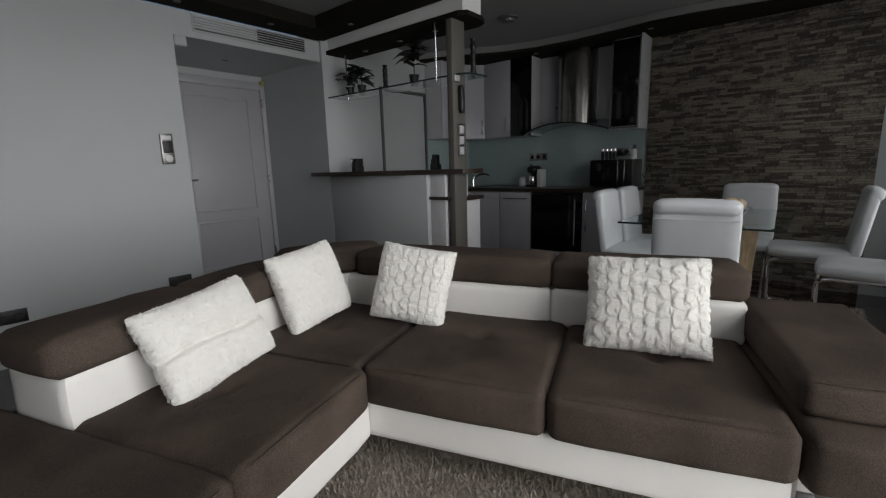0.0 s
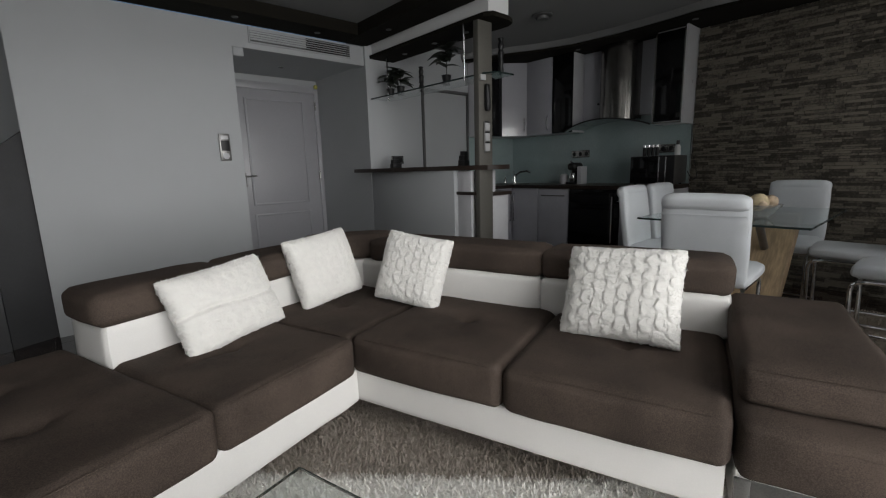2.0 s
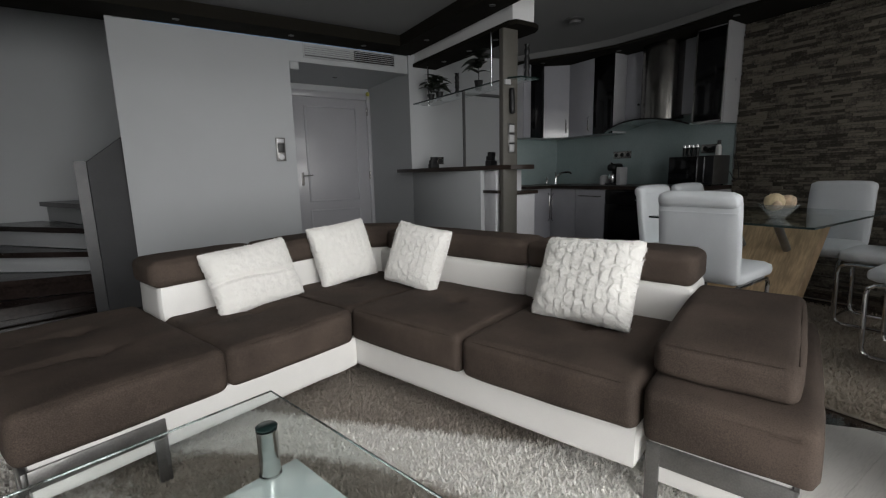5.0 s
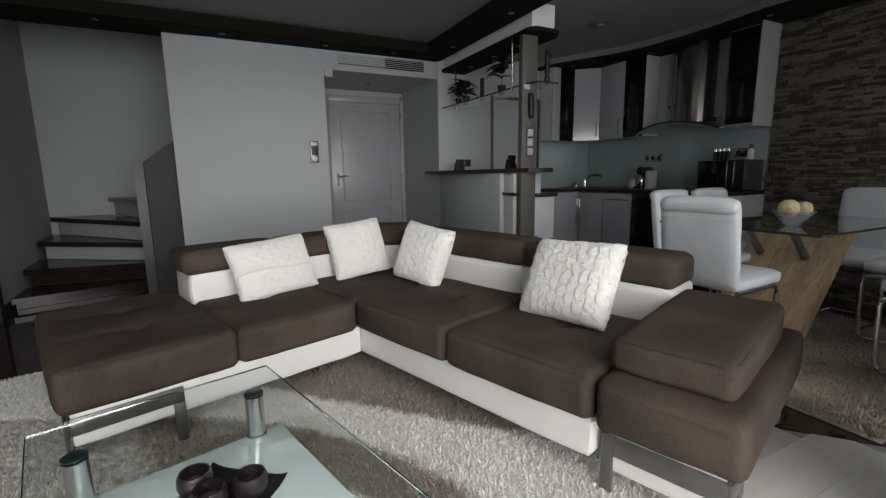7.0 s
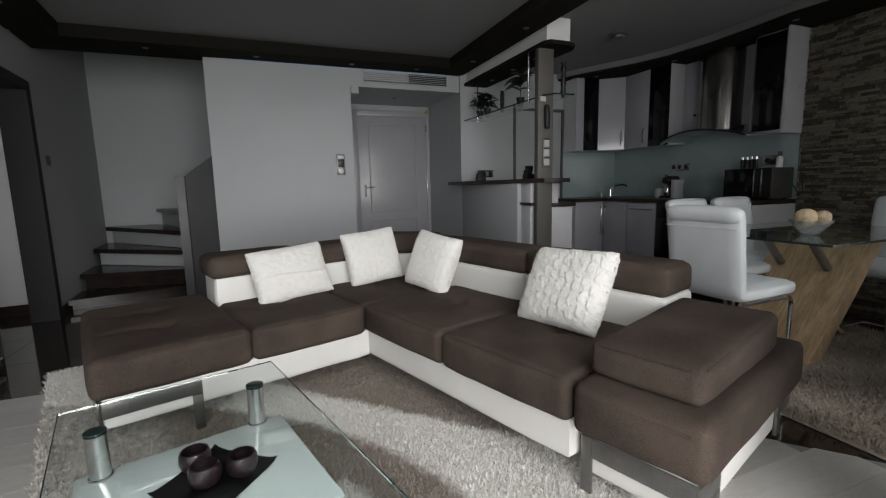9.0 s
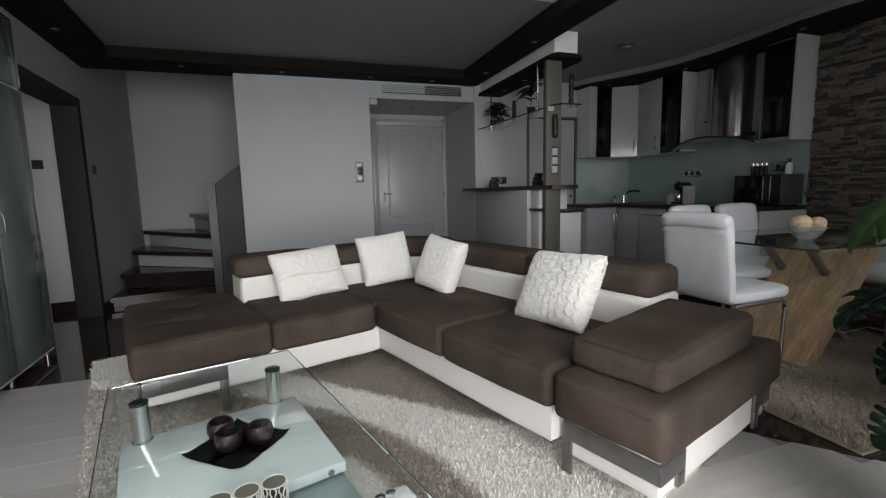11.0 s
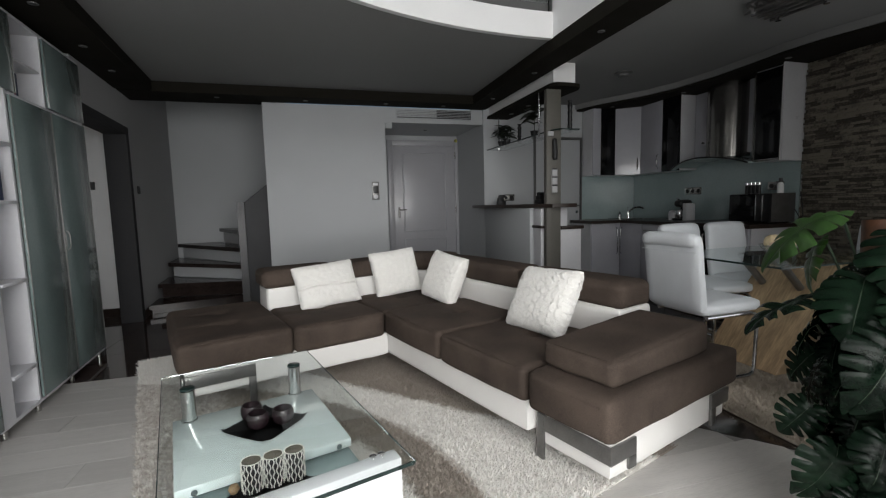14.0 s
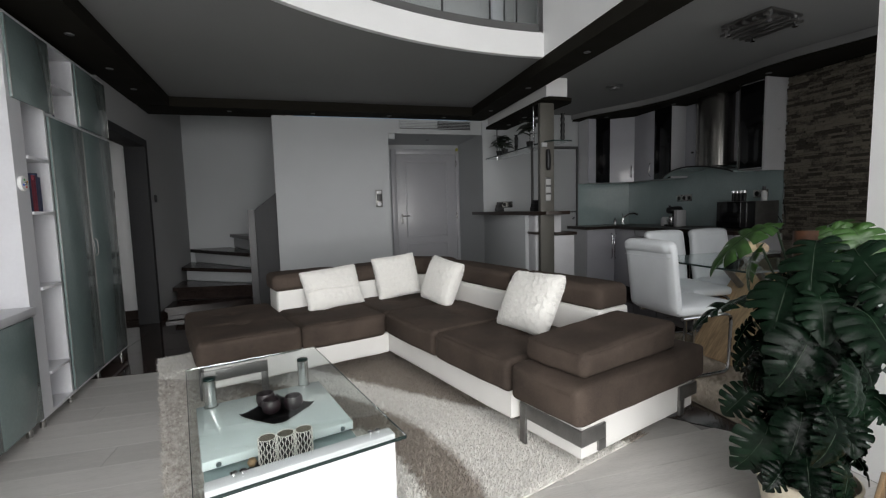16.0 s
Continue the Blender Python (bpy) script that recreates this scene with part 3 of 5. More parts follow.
vs = [sp.verts.new(c) for c in ((0.305, 3.62, 0), (0.56, 3.72, 0), (0.56, 3.72, 1.43), (0.305, 3.62, 1.22), (0.295, 3.65, 0), (0.55, 3.75, 0), (0.55, 3.75, 1.43), (0.295, 3.65, 1.22))]
for f in ((0, 1, 2, 3), (5, 4, 7, 6), (4, 0, 3, 7), (1, 5, 6, 2), (3, 2, 6, 7)):
    sp.faces.new([vs[k] for k in f])
part("side_panel", sp, GREYPANEL, st, "dark grey slanted balustrade panel")

# gallery rail and the wardrobe behind it
gr = thing("gallery_rail", R_, "clear glass balustrade with grey channel and steel rail", "railing")
part("channel", prism(bmesh.new(), [(a, b + 0.03) for a, b in arc] + [(a, b + 0.075) for a, b in arc][::-1], 2.621, 2.735), TRIMGREY, gr, "grey metal floor channel")
for i in range(0, 30, 5):
    seg = arc[i:i + 6]
    gp = bmesh.new()
    prism(gp, [(a, b + 0.05) for a, b in seg] + [(a, b + 0.06) for a, b in seg][::-1], 2.736, 3.62)
    part("pane", gp, PANE, gr, smooth=False).visible_shadow = False
part("handrail", tube(bmesh.new(), [(a, b + 0.055, 3.645) for a, b in arc], 0.022), STEEL, gr)
wd = thing("wardrobe", R_, "tall grey-beige panelled wardrobe on the gallery", "wardrobe")
part("carcass", bx(-1.2, 1.35, -0.60, -0.502, 2.622, 4.6), BLACK, wd)
edges = (-1.2, -0.62, -0.04, 0.14, 0.30, 0.66, 0.77, 0.89, 1.35)
for k_, (e0, e1) in enumerate(zip(edges, edges[1:])):
    part("panel", bx(e0 + 0.014, e1 - 0.014, -0.622, -0.601, 2.64, 4.58, 0.003), CABWHITE if k_ in (2, 6) else STAIRWALL, wd)

# ---- sofa ----
so = thing("corner_sofa", SOFA, "brown fabric and white leather corner sofa with chaise", "sofa")
part("base_long", soft(bmesh.new(), 0.0, 0.93, -1.315, 0.95, 0.13, 0.285, 0.018, 0.003), LEATHER, so, "white leather base")
part("base_short", soft(bmesh.new(), -1.215, -0.002, 0.0, 0.95, 0.13, 0.285, 0.018, 0.003), LEATHER, so, "white leather base")
part("base_arm", soft(bmesh.new(), 0.05, 0.955, -1.695, -1.335, 0.088, 0.285, 0.012, 0.003), LEATHER, so, "white leather base")
def seat(x0, x1, y0, y1, z1=0.432, buttons=(), front="x"):
    p = part("seat", soft(bmesh.new(), x0, x1, y0, y1, 0.268, z1, 0.034, 0.012, 40, sag=0.008, dimples=buttons), FABRIC, so)
    a, b = ((x0 + 0.0075, y0 + 0.05), (x0 + 0.0075, y1 - 0.05)) if front == "x" else ((x0 + 0.05, y0 + 0.0075), (x1 - 0.05, y0 + 0.0075))
    mid = ((a[0] + b[0]) / 2, (a[1] + b[1]) / 2)
    part("seam", tube(bmesh.new(), [(*a, z1 - 0.0085), (*mid, z1 - 0.005), (*b, z1 - 0.0085)], 0.0022, 6), FABRIC, p)


seat(-0.025, 0.70, -0.652, 0.02, buttons=((0.38, -0.32),))
seat(-0.025, 0.70, -1.318, -0.656, buttons=((0.38, -0.99),))
seat(-0.028, 0.70, 0.024, 0.70, 0.428, ((0.30, 0.36),))
seat(-0.632, -0.032, -0.025, 0.70, buttons=((-0.33, 0.36),), front="y")
seat(-1.245, -0.637, -0.03, 1.0, 0.436, ((-0.94, 0.36), (-0.94, 0.7)), "y")
arm_front = part("arm_seat", soft(bmesh.new(), -0.02, 0.99, -1.742, -1.330, 0.255, 0.43, 0.030, 0.008, 20), FABRIC, so)
for z_ in (0.402, 0.392):
    part("seam", tube(bmesh.new(), [(-0.0235, -1.70, z_), (-0.0255, -1.53, z_), (-0.0235, -1.36, z_)], 0.0018, 6), FABRIC, arm_front)
pad = bmesh.new()
soft(pad, 0.075, 0.80, -1.69, -1.332, 0.430, 0.545, 0.030, 0.008, 24)
for v in pad.verts:
    v.co.z += 0.03 * max(0, (v.co.x - 0.10) / 0.7) * (v.co.z > 0.48)
arm_pad = part("arm_pad", pad, FABRIC, so)
part("seam", tube(bmesh.new(), [(0.0825, -1.655, 0.5372), (0.0805, -1.51, 0.539), (0.0825, -1.365, 0.5372)], 0.0024, 6), FABRIC, arm_pad)
part("seam", tube(bmesh.new(), [(0.12, -1.6815, 0.5365), (0.755, -1.6815, 0.5635)], 0.002, 6), FABRIC, arm_pad)
# backs and headrests
for y0, y1 in ((-1.335, -0.574), (-0.571, 0.55)):
    part("back", soft(bmesh.new(), 0.64, 0.92, y0, y1, 0.40, 0.59, 0.028, 0.006, 12), LEATHER, so, "white leather backrest")
part("back", soft(bmesh.new(), -0.64, 0.52, 0.60, 0.90, 0.40, 0.59, 0.028, 0.006, 12), LEATHER, so, "white leather backrest")
cb = bmesh.new()
prism(cb, [(0.50, 0.61), (0.55, 0.57), (0.65, 0.50), (0.92, 0.50), (0.92, 0.90), (0.50, 0.90)], 0.40, 0.588)
part("back_corner", cb, LEATHER, so, "white leather backrest")
def headrest(x0, x1, y0, y1, top=0.716):
    part("headrest", soft(bmesh.new(), x0, x1, y0, y1, 0.578, top, 0.036, 0.008, 16), FABRIC, so)


headrest(0.645, 0.912, -1.338, -0.575)
headrest(0.645, 0.912, -0.57, 0.46)
headrest(-0.668, -0.11, 0.585, 0.86, 0.703)
headrest(-0.105, 0.42, 0.585, 0.86, 0.703)
hc = bmesh.new()
soft(hc, -0.30, 0.30, -0.13, 0.13, 0.578, 0.722, 0.06, 0.012, 12, m=pose(0.66, 0.60, 0, 0, 0, -45) @ pose(0, 0.06, 0))
part("headrest_corner", hc, FABRIC, so)
# metal bracket feet
def bracket(name, pieces):
    bm = bmesh.new()
    for p in pieces:
        box(bm, *p, 0.003)
    part(name, bm, BRACKET, so, "satin metal bracket foot")


bracket("foot", ((0.036, 0.049, -1.70, -1.375, 0.155, 0.225), (0.036, 0.049, -1.375, -1.335, 0.02, 0.225), (0.036, 0.20, -1.71, -1.697, 0.155, 0.225), (0.15, 0.20, -1.71, -1.697, 0.105, 0.154)))
bracket("foot", ((0.80, 0.97, -1.71, -1.697, 0.155, 0.225), (0.80, 0.85, -1.71, -1.697, 0.075, 0.154), (0.957, 0.97, -1.696, -1.58, 0.155, 0.225)))
bracket("foot", ((-1.215, -0.86, -0.014, -0.001, 0.185, 0.255), (-0.90, -0.86, -0.014, -0.001, 0.02, 0.184), (-1.229, -1.216, -0.014, 0.2, 0.185, 0.255), (-1.229, -1.216, 0.15, 0.2, 0.0, 0.184)))
for x, y in ((0.45, -1.2), (0.85, 0.85), (0.4, 0.4), (-1.1, 0.85), (0.55, -1.42), (0.8, -1.42)):
    part("leg", rod(bmesh.new(), (x, y, 0.0), (x, y, 0.10 if y < -1.3 else 0.14), 0.025), BLACK, so)

# ---- cushions ----
def plush(w, h, thick, cols, seed, amp=1.0, crease=0.0):
    """A plump pillow whose pile is cut into rows of small scalloped tufts."""
    bm = bmesh.new()
    nx, ny = 130, 130
    rnd = random.Random(seed)
    shift = [rnd.random() for _ in range(cols + 6)]
    for s in (1, -1):
        grid = []
        for j in range(ny + 1):
            row = []
            for i in range(nx + 1):
                u, v = i / nx * 2 - 1, j / ny * 2 - 1
                k = max(0.0, (1 - abs(u) ** 3.6) * (1 - abs(v) ** 3.6)) ** 0.5
                rag = 0.022 * noise.noise(Vector((u * 9, v * 9, seed + 3 * s))) + 0.022 * noise.noise(Vector((u * 26, v * 26, seed)))
                pin = 1 - 0.05 * (1 - abs(v) ** 2) * (abs(u) ** 6) + rag * abs(u) ** 8 - 0.02 * abs(u * v) ** 9
                pin2 = 1 - 0.05 * (1 - abs(u) ** 2) * (abs(v) ** 6) + rag * abs(v) ** 8 - 0.02 * abs(u * v) ** 9
                wob = Vector((u * 5.5, v * 5.5, seed))
                c0 = (u * 0.5 + 0.5) * cols + 0.28 * noise.noise(wob) + 2
                col = int(c0)
                cell = (v * 0.5 + 0.5) * cols * 0.60 + 0.5 * (col % 2) + 0.25 * shift[col % len(shift)] + 0.20 * noise.noise(wob + Vector((9, 0, 0)))
                g = cell - math.floor(cell)
                c = c0 + 0.34 * (1 - (2 * g - 1) ** 2) - 0.17
                f = c - math.floor(c)
                # each cell swells from its left edge and dies away to the right, pinched above and below
                rise = min(1.0, 3.0 * f)
                swell = rise * rise * (3 - 2 * rise) * (1.0 - f) ** 0.7
                tuft = swell * (1.0 - 0.9 * abs(2 * g - 1) ** 2.5) + 0.05 * noise.noise(Vector((u * 17, v * 17, seed)))
                nap = 0.0022 * noise.noise(Vector((u * 7, v * 7, seed))) + 0.0012 * noise.noise(Vector((u * 38, v * 38, seed))) + 0.0008 * noise.noise(Vector((u * 75, v * 75, seed)))
                fold = crease * 0.016 * math.exp(-((v + 0.05 + 0.06 * math.sin(3 * u)) / 0.06) ** 2)
                z = thick / 2 * k + 0.0068 * amp * tuft * min(1, 3 * k) + nap - fold
                row.append(bm.verts.new((u * w / 2 * pin, v * h / 2 * pin2, s * z)))
            grid.append(row)
        for j in range(ny):
            for i in range(nx):
                q = (grid[j][i], grid[j][i + 1], grid[j + 1][i + 1], grid[j + 1][i])
                bm.faces.new(q if s > 0 else q[::-1])
    bmesh.ops.remove_doubles(bm, verts=bm.verts[:], dist=0.0012)
    bmesh.ops.recalc_face_normals(bm, faces=bm.faces[:])
    return bm


def fur(bm, count, seed):
    """Short tufts of pile standing on the faces of a mesh."""
    rnd = random.Random(seed)
    bm.faces.ensure_lookup_table()
    vs, fs = [], []
    for i in range(count):
        f = bm.faces[rnd.randrange(len(bm.faces))]
        c = f.calc_center_median()
        d = (f.normal + Vector((rnd.uniform(-1, 1), rnd.uniform(-1, 1), rnd.uniform(-1, 1))) * 0.4).normalized()
        w = d.orthogonal().normalized() * rnd.uniform(0.0010, 0.0020)
        l_ = rnd.uniform(0.003, 0.008)
        vs += [c - w, c + w, c + d * l_]
        fs.append((3 * i, 3 * i + 1, 3 * i + 2))
    me = bpy.data.meshes.new("fur")
    me.from_pydata([tuple(v) for v in vs], [], fs)
    me.materials.append(FUR)
    return me


def cushion(w, h, thick, m, cols, seed, label, amp=1.0, crease=0.0):
    c = thing("cushion", SOFA @ m, label, "cushion", "white cushions on the sofa")
    bm = plush(w, h, thick, cols, seed, amp, crease)
    f = new("fur", fur(bm, 6000, seed))
    f.parent = c
    tagged(f, kind="stuff")
    part("cover", bm, FUR, c)
    return c


# upright axis of a cushion is its local y; it leans back on the sofa
def lean(x, y, z, yaw, tilt, spin=0):
    return pose(x, y, z, 0, 0, yaw) @ pose(0, 0, 0, 90 - tilt, 0, 0) @ pose(0, 0, 0, 0, 0, spin)


cushion(0.45, 0.385, 0.155, lean(0.485, -0.955, 0.598, -97, 29, 3), 10, 1, "large white plush cushion in tufted columns")
cushion(0.37, 0.37, 0.15, lean(0.50, 0.045, 0.60, -82, 20, -8), 9, 2, "white plush cushion leaning in the sofa corner", 0.9)
cushion(0.395, 0.37, 0.14, lean(0.33, 0.50, 0.608, -8, 18, 5), 9, 3, "white plush cushion leaning in the sofa corner", 0.6)
cushion(0.47, 0.335, 0.14, lean(-0.245, 0.49, 0.575, 2, 24, 4), 10, 4, "wide white plush cushion with a crease on the short side", 0.5, 1.0)

# ---- living rug ----
def pile(name, x0, x1, y0, y1, m, count, height, material, seed, label, hole=None):
    rnd = np.random.RandomState(seed)
    x, y = rnd.uniform(x0, x1, count), rnd.uniform(y0, y1, count)
    ang, ln = rnd.uniform(0, 2 * np.pi, count), rnd.uniform(0.3, 1.25, count) * height
    hh = rnd.uniform(0.6, 1.15, count) * height
    wd = rnd.uniform(0.0015, 0.0032, count)
    vs = np.zeros((count * 4, 3))
    px, py = -np.sin(ang) * wd, np.cos(ang) * wd
    dx, dy = np.cos(ang) * ln, np.sin(ang) * ln
    vs[0::4] = np.stack([x - px, y - py, 0 * x + 0.008], 1)
    vs[1::4] = np.stack([x + px, y + py, 0 * x + 0.008], 1)
    vs[2::4] = np.stack([x + dx + px * 0.6, y + dy + py * 0.6, hh], 1)
    vs[3::4] = np.stack([x + dx - px * 0.6, y + dy - py * 0.6, hh], 1)
    i = np.arange(count)[:, None] * 4
    me = bpy.data.meshes.new(name)
    me.from_pydata(vs.tolist(), [], (i + np.array([[0, 1, 2, 3]])).tolist())
    me.materials.append(material)
    ob = thing(name, m, label, "rug")
    p = new("shag", me)
    p.parent = ob
    tagged(p, kind="stuff")
    part("backing", bx(x0, x1, y0, y1, 0.0015, 0.012, 0.004), material, ob)
    return ob


pile("shaggy_rug", -1.44, 0.60, -1.645, 1.32, SOFA @ pose(0, 0, 0.002), 260000, 0.024, RUG, 5, "shaggy cream and taupe rug under the sofa")
pile("dining_rug", 0.02, 1.75, -4.05, -2.5, R_ @ pose(0, 0, 0.002), 45000, 0.03, RUG2, 6, "shaggy grey-brown rug under the dining table")

# ---- coffee table ----
CT = pose(0.52, -0.08, 0, 0, 0, 10.8)
ct = thing("coffee_table", CT, "glass coffee table with milk glass shelves and steel posts", "coffee table")
part("glass_top", bx(-0.318, 0.310, -0.592, 0.590, 0.402, 0.412), CLEAR, ct, "clear glass top", smooth=False).visible_shadow = False
ge = bmesh.new()
for q in ((-0.3205, -0.3182, -0.592, 0.590), (0.3102, 0.3125, -0.592, 0.590), (-0.318, 0.310, 0.5902, 0.5925), (-0.318, 0.310, -0.5945, -0.5922)):
    box(ge, *q, 0.4015, 0.4125)
part("glass_edge", ge, EDGE, ct, "dark green polished glass edge")
up = bmesh.new()
box(up, -0.290, 0.284, -0.125, 0.415, 0.235, 0.27, 0.004)
part("upper_shelf", up, OPAL, ct, "pale milk glass shelf")
part("lower_shelf", bx(-0.285, 0.285, -0.477, 0.0, 0.205, 0.213), AQUA, ct, "grey-green glass lower shelf", smooth=False)
part("side_panel", bx(-0.292, 0.297, -0.535, -0.478, 0.0, 0.392, 0.006), DOORWHITE, ct, "white lacquered panel")
part("rear_foot", bx(-0.26, 0.26, 0.20, 0.26, 0.0, 0.234, 0.006), DOORWHITE, ct)
for x, y in ((-0.228, 0.382), (0.203, 0.405)):
    po = part("post", lathe(bmesh.new(), [(0.030, 0.0), (0.030, 0.004), (0.0265, 0.006), (0.0265, 0.126), (0.0275, 0.130)], 24, Matrix.Translation((x, y, 0.271))), POLISHED, ct, "polished steel post")
    part("cap", lathe(bmesh.new(), [(0.028, 0.4125), (0.028, 0.416), (0.025, 0.418)], 24, Matrix.Translation((x, y, 0))), EDGE, po)
for x in (-0.20, 0.23):
    for dx_ in (-0.013, 0.013):
        part("bolt", lathe(bmesh.new(), [(0.011, 0), (0.011, 0.003), (0.007, 0.005)], 14, Matrix.Translation((x + dx_, -0.507, 0.4125))), CHROME, ct)
for x, y in ((-0.235, -0.117), (0.235, -0.117)):
    part("bolt", rod(bmesh.new(), (x, y - 0.012, 0.252), (x, y - 0.016, 0.252), 0.010), CHROME, ct)

def tray(name, m, s, label):
    t = bmesh.new()
    n_ = 14
    g = [[t.verts.new(((i / n_ - 0.5) * s, (j / n_ - 0.5) * s, 0.004 + 0.012 * (abs(i / n_ - 0.5) * 2) ** 7 * (abs(j / n_ - 0.5) * 2) ** 7)) for i in range(n_ + 1)] for j in range(n_ + 1)]
    for j in range(n_):
        for i in range(n_):
            t.faces.new((g[j][i], g[j][i + 1], g[j + 1][i + 1], g[j + 1][i]))
    bmesh.ops.solidify(t, geom=t.faces[:], thickness=0.004)
    return solid(name, t, BLACK, m, label, "tray")


tray("tray", CT @ pose(0.03, 0.165, 0.271, 0, 0, 36), 0.23, "square black tray with upturned corners")
def tealight(x, y, z, a):
    c = thing("candle_holder", CT @ pose(x, y, z, 0, 0, a), "round dark purple glass candle holder on a tray", "candle holder", "purple candle holders")
    part("bowl", lathe(bmesh.new(), [(0.020, 0), (0.036, 0.012), (0.042, 0.03), (0.041, 0.050), (0.036, 0.062), (0.032, 0.062), (0.035, 0.045), (0.028, 0.02), (0.001, 0.016)], 20), PURPLE, c)
    part("wax", lathe(bmesh.new(), [(0.024, 0.02), (0.024, 0.036), (0.003, 0.037)], 14), PURPLE, c)


tealight(-0.010, 0.232, 0.277, 0)
tealight(0.000, 0.142, 0.277, 40)
tealight(0.092, 0.130, 0.277, 80)
tray("tray", CT @ pose(-0.02, -0.20, 0.2135, 0, 0, 36), 0.21, "square black tray on the lower shelf")
DARKCUP = mat("cup_inner", (0.16, 0.14, 0.11), 0.45)
CUPLINE = mat("silver_cup_pattern", (0.85, 0.83, 0.76), 0.35, 0.0)
def cup(x, y):
    c = thing("patterned_cup", CT @ pose(x, y, 0.221), "cup with a black and silver branch pattern", "cup", "patterned cups")
    part("body", lathe(bmesh.new(), [(0.028, 0), (0.031, 0.02), (0.032, 0.10), (0.030, 0.10), (0.029, 0.01), (0.001, 0.009)], 24), BLACK, c)
    part("lining", lathe(bmesh.new(), [(0.0288, 0.0095), (0.0297, 0.0990)], 24), DARKCUP, c, "grey-brown lining")
    part("rim", tube(bmesh.new(), [(0.031 * math.cos(q * math.pi / 12), 0.031 * math.sin(q * math.pi / 12), 0.1005) for q in range(25)], 0.0018, 5), CUPLINE, c)
    for k in range(18):
        a = k / 18 * 2 * math.pi
        pts = [(0.0325 * math.cos(a + 0.085 * math.sin(zz * 190 + k * math.pi)), 0.0325 * math.sin(a + 0.085 * math.sin(zz * 190 + k * math.pi)), zz) for zz in [0.003 + 0.096 * q / 16 for q in range(17)]]
        part("line", tube(bmesh.new(), pts, 0.0021, 5), CUPLINE, c)


for x, y in ((-0.070, -0.168), (-0.003, -0.172), (0.064, -0.178)):
    cup(x, y)
solid("wooden_ball", lathe(bmesh.new(), [(0.001, 0), (0.012, 0.003), (0.018, 0.015), (0.012, 0.028), (0.001, 0.031)], 14), TAN, CT @ pose(-0.125, -0.155, 0.2205), "small gold-brown ball on the tray", "ball")

# ---- kitchen ----
def upright_handle(parent, x, y, z0, z1, dx, dy, r=0.006):
    t = tube(bmesh.new(), [(x, y, z0), (x + dx * 0.7, y + dy * 0.7, z0 + 0.01), (x + dx, y + dy, z0 + 0.03), (x + dx, y + dy, z1 - 0.03), (x + dx * 0.7, y + dy * 0.7, z1 - 0.01), (x, y, z1)], r, 8)
    part("handle", t, BRACKET if r < 0.005 else CHROME, parent, "slim metal bow handle")


def base_unit(b0, b1, front=LILAC, label="pale grey lacquered kitchen base unit", handle="v", a=1.78):
    u = thing("base_cabinet", R_, label, "kitchen cabinet", "kitchen base units")
    part("body", bx(a, 2.35, b0, b1, 0.10, 0.850), KITWHITE, u)
    part("plinth", bx(a + 0.05, a + 0.07, b0, b1, 0, 0.10), BLACK, u)
    dd = part("door", bx(a - 0.02, a - 0.002, b0 + 0.003, b1 - 0.003, 0.105, 0.846, 0.003), front, u)
    if handle == "v":
        upright_handle(dd, a - 0.021, b1 - 0.05, 0.45, 0.79, -0.025, 0)
    elif handle == "u":
        upright_handle(dd, a - 0.021, b0 + 0.06, 0.42, 0.76, -0.025, 0)
    elif handle == "h":
        t = tube(bmesh.new(), [(a - 0.021, b0 + 0.05, 0.775), (a - 0.04, b0 + 0.06, 0.775), (a - 0.04, b1 - 0.06, 0.775), (a - 0.021, b1 - 0.05, 0.775)], 0.006, 8)
        part("handle", t, STEEL, dd)
    return u


base_unit(-0.90, -0.505, handle="v")
base_unit(-1.308, -0.904, handle="h", label="pale grey dishwasher front in the kitchen row")
base_unit(-2.30, -1.895, handle="v")
ov = thing("oven", R_, "black glass built-in oven with steel handle", "oven", "kitchen base units")
part("body", bx(1.78, 2.35, -1.89, -1.312, 0.10, 0.850), BLACK, ov)
part("plinth", bx(1.83, 1.85, -1.89, -1.312, 0, 0.10), BLACK, ov)
part("door", bx(1.755, 1.778, -1.885, -1.317, 0.22, 0.70, 0.004), BLACKGLASS, ov)
part("control_panel", bx(1.757, 1.778, -1.885, -1.317, 0.705, 0.846, 0.004), BLACKGLASS, ov)
part("drawer", bx(1.757, 1.778, -1.885, -1.317, 0.105, 0.215, 0.004), KITWHITE, ov)
part("handle", tube(bmesh.new(), [(1.755, -1.83, 0.30), (1.725, -1.83, 0.31), (1.725, -1.83, 0.78), (1.755, -1.83, 0.79)], 0.008), STEEL, ov)
bk = thing("base_cabinet", R_, "pale grey lacquered corner base unit by the grey door", "kitchen cabinet", "kitchen base units")
part("body", bx(1.33, 1.776, -0.50, -0.055, 0.10, 0.850), KITWHITE, bk)
part("plinth", bx(1.33, 1.83, -0.45, -0.43, 0, 0.10), BLACK, bk)
dd = part("door", bx(1.333, 1.748, -0.52, -0.502, 0.105, 0.846, 0.003), LILAC, bk)
upright_handle(dd, 1.70, -0.521, 0.45, 0.79, 0, -0.025)
ctop = [(1.31, -0.056), (1.31, -0.545), (1.74, -0.545), (1.74, -2.32), (2.352, -2.32), (2.352, -0.036)]
solid("worktop", prism(bmesh.new(), ctop, 0.853, 0.890), WENGE, R_, "dark stained kitchen worktop with sink cut into it", "worktop")
solid("end_panel", bx(1.77, 2.35, -2.318, -2.302, 0, 0.852), KITWHITE, R_, "white side panel closing the kitchen row", "panel")
sb = bmesh.new()
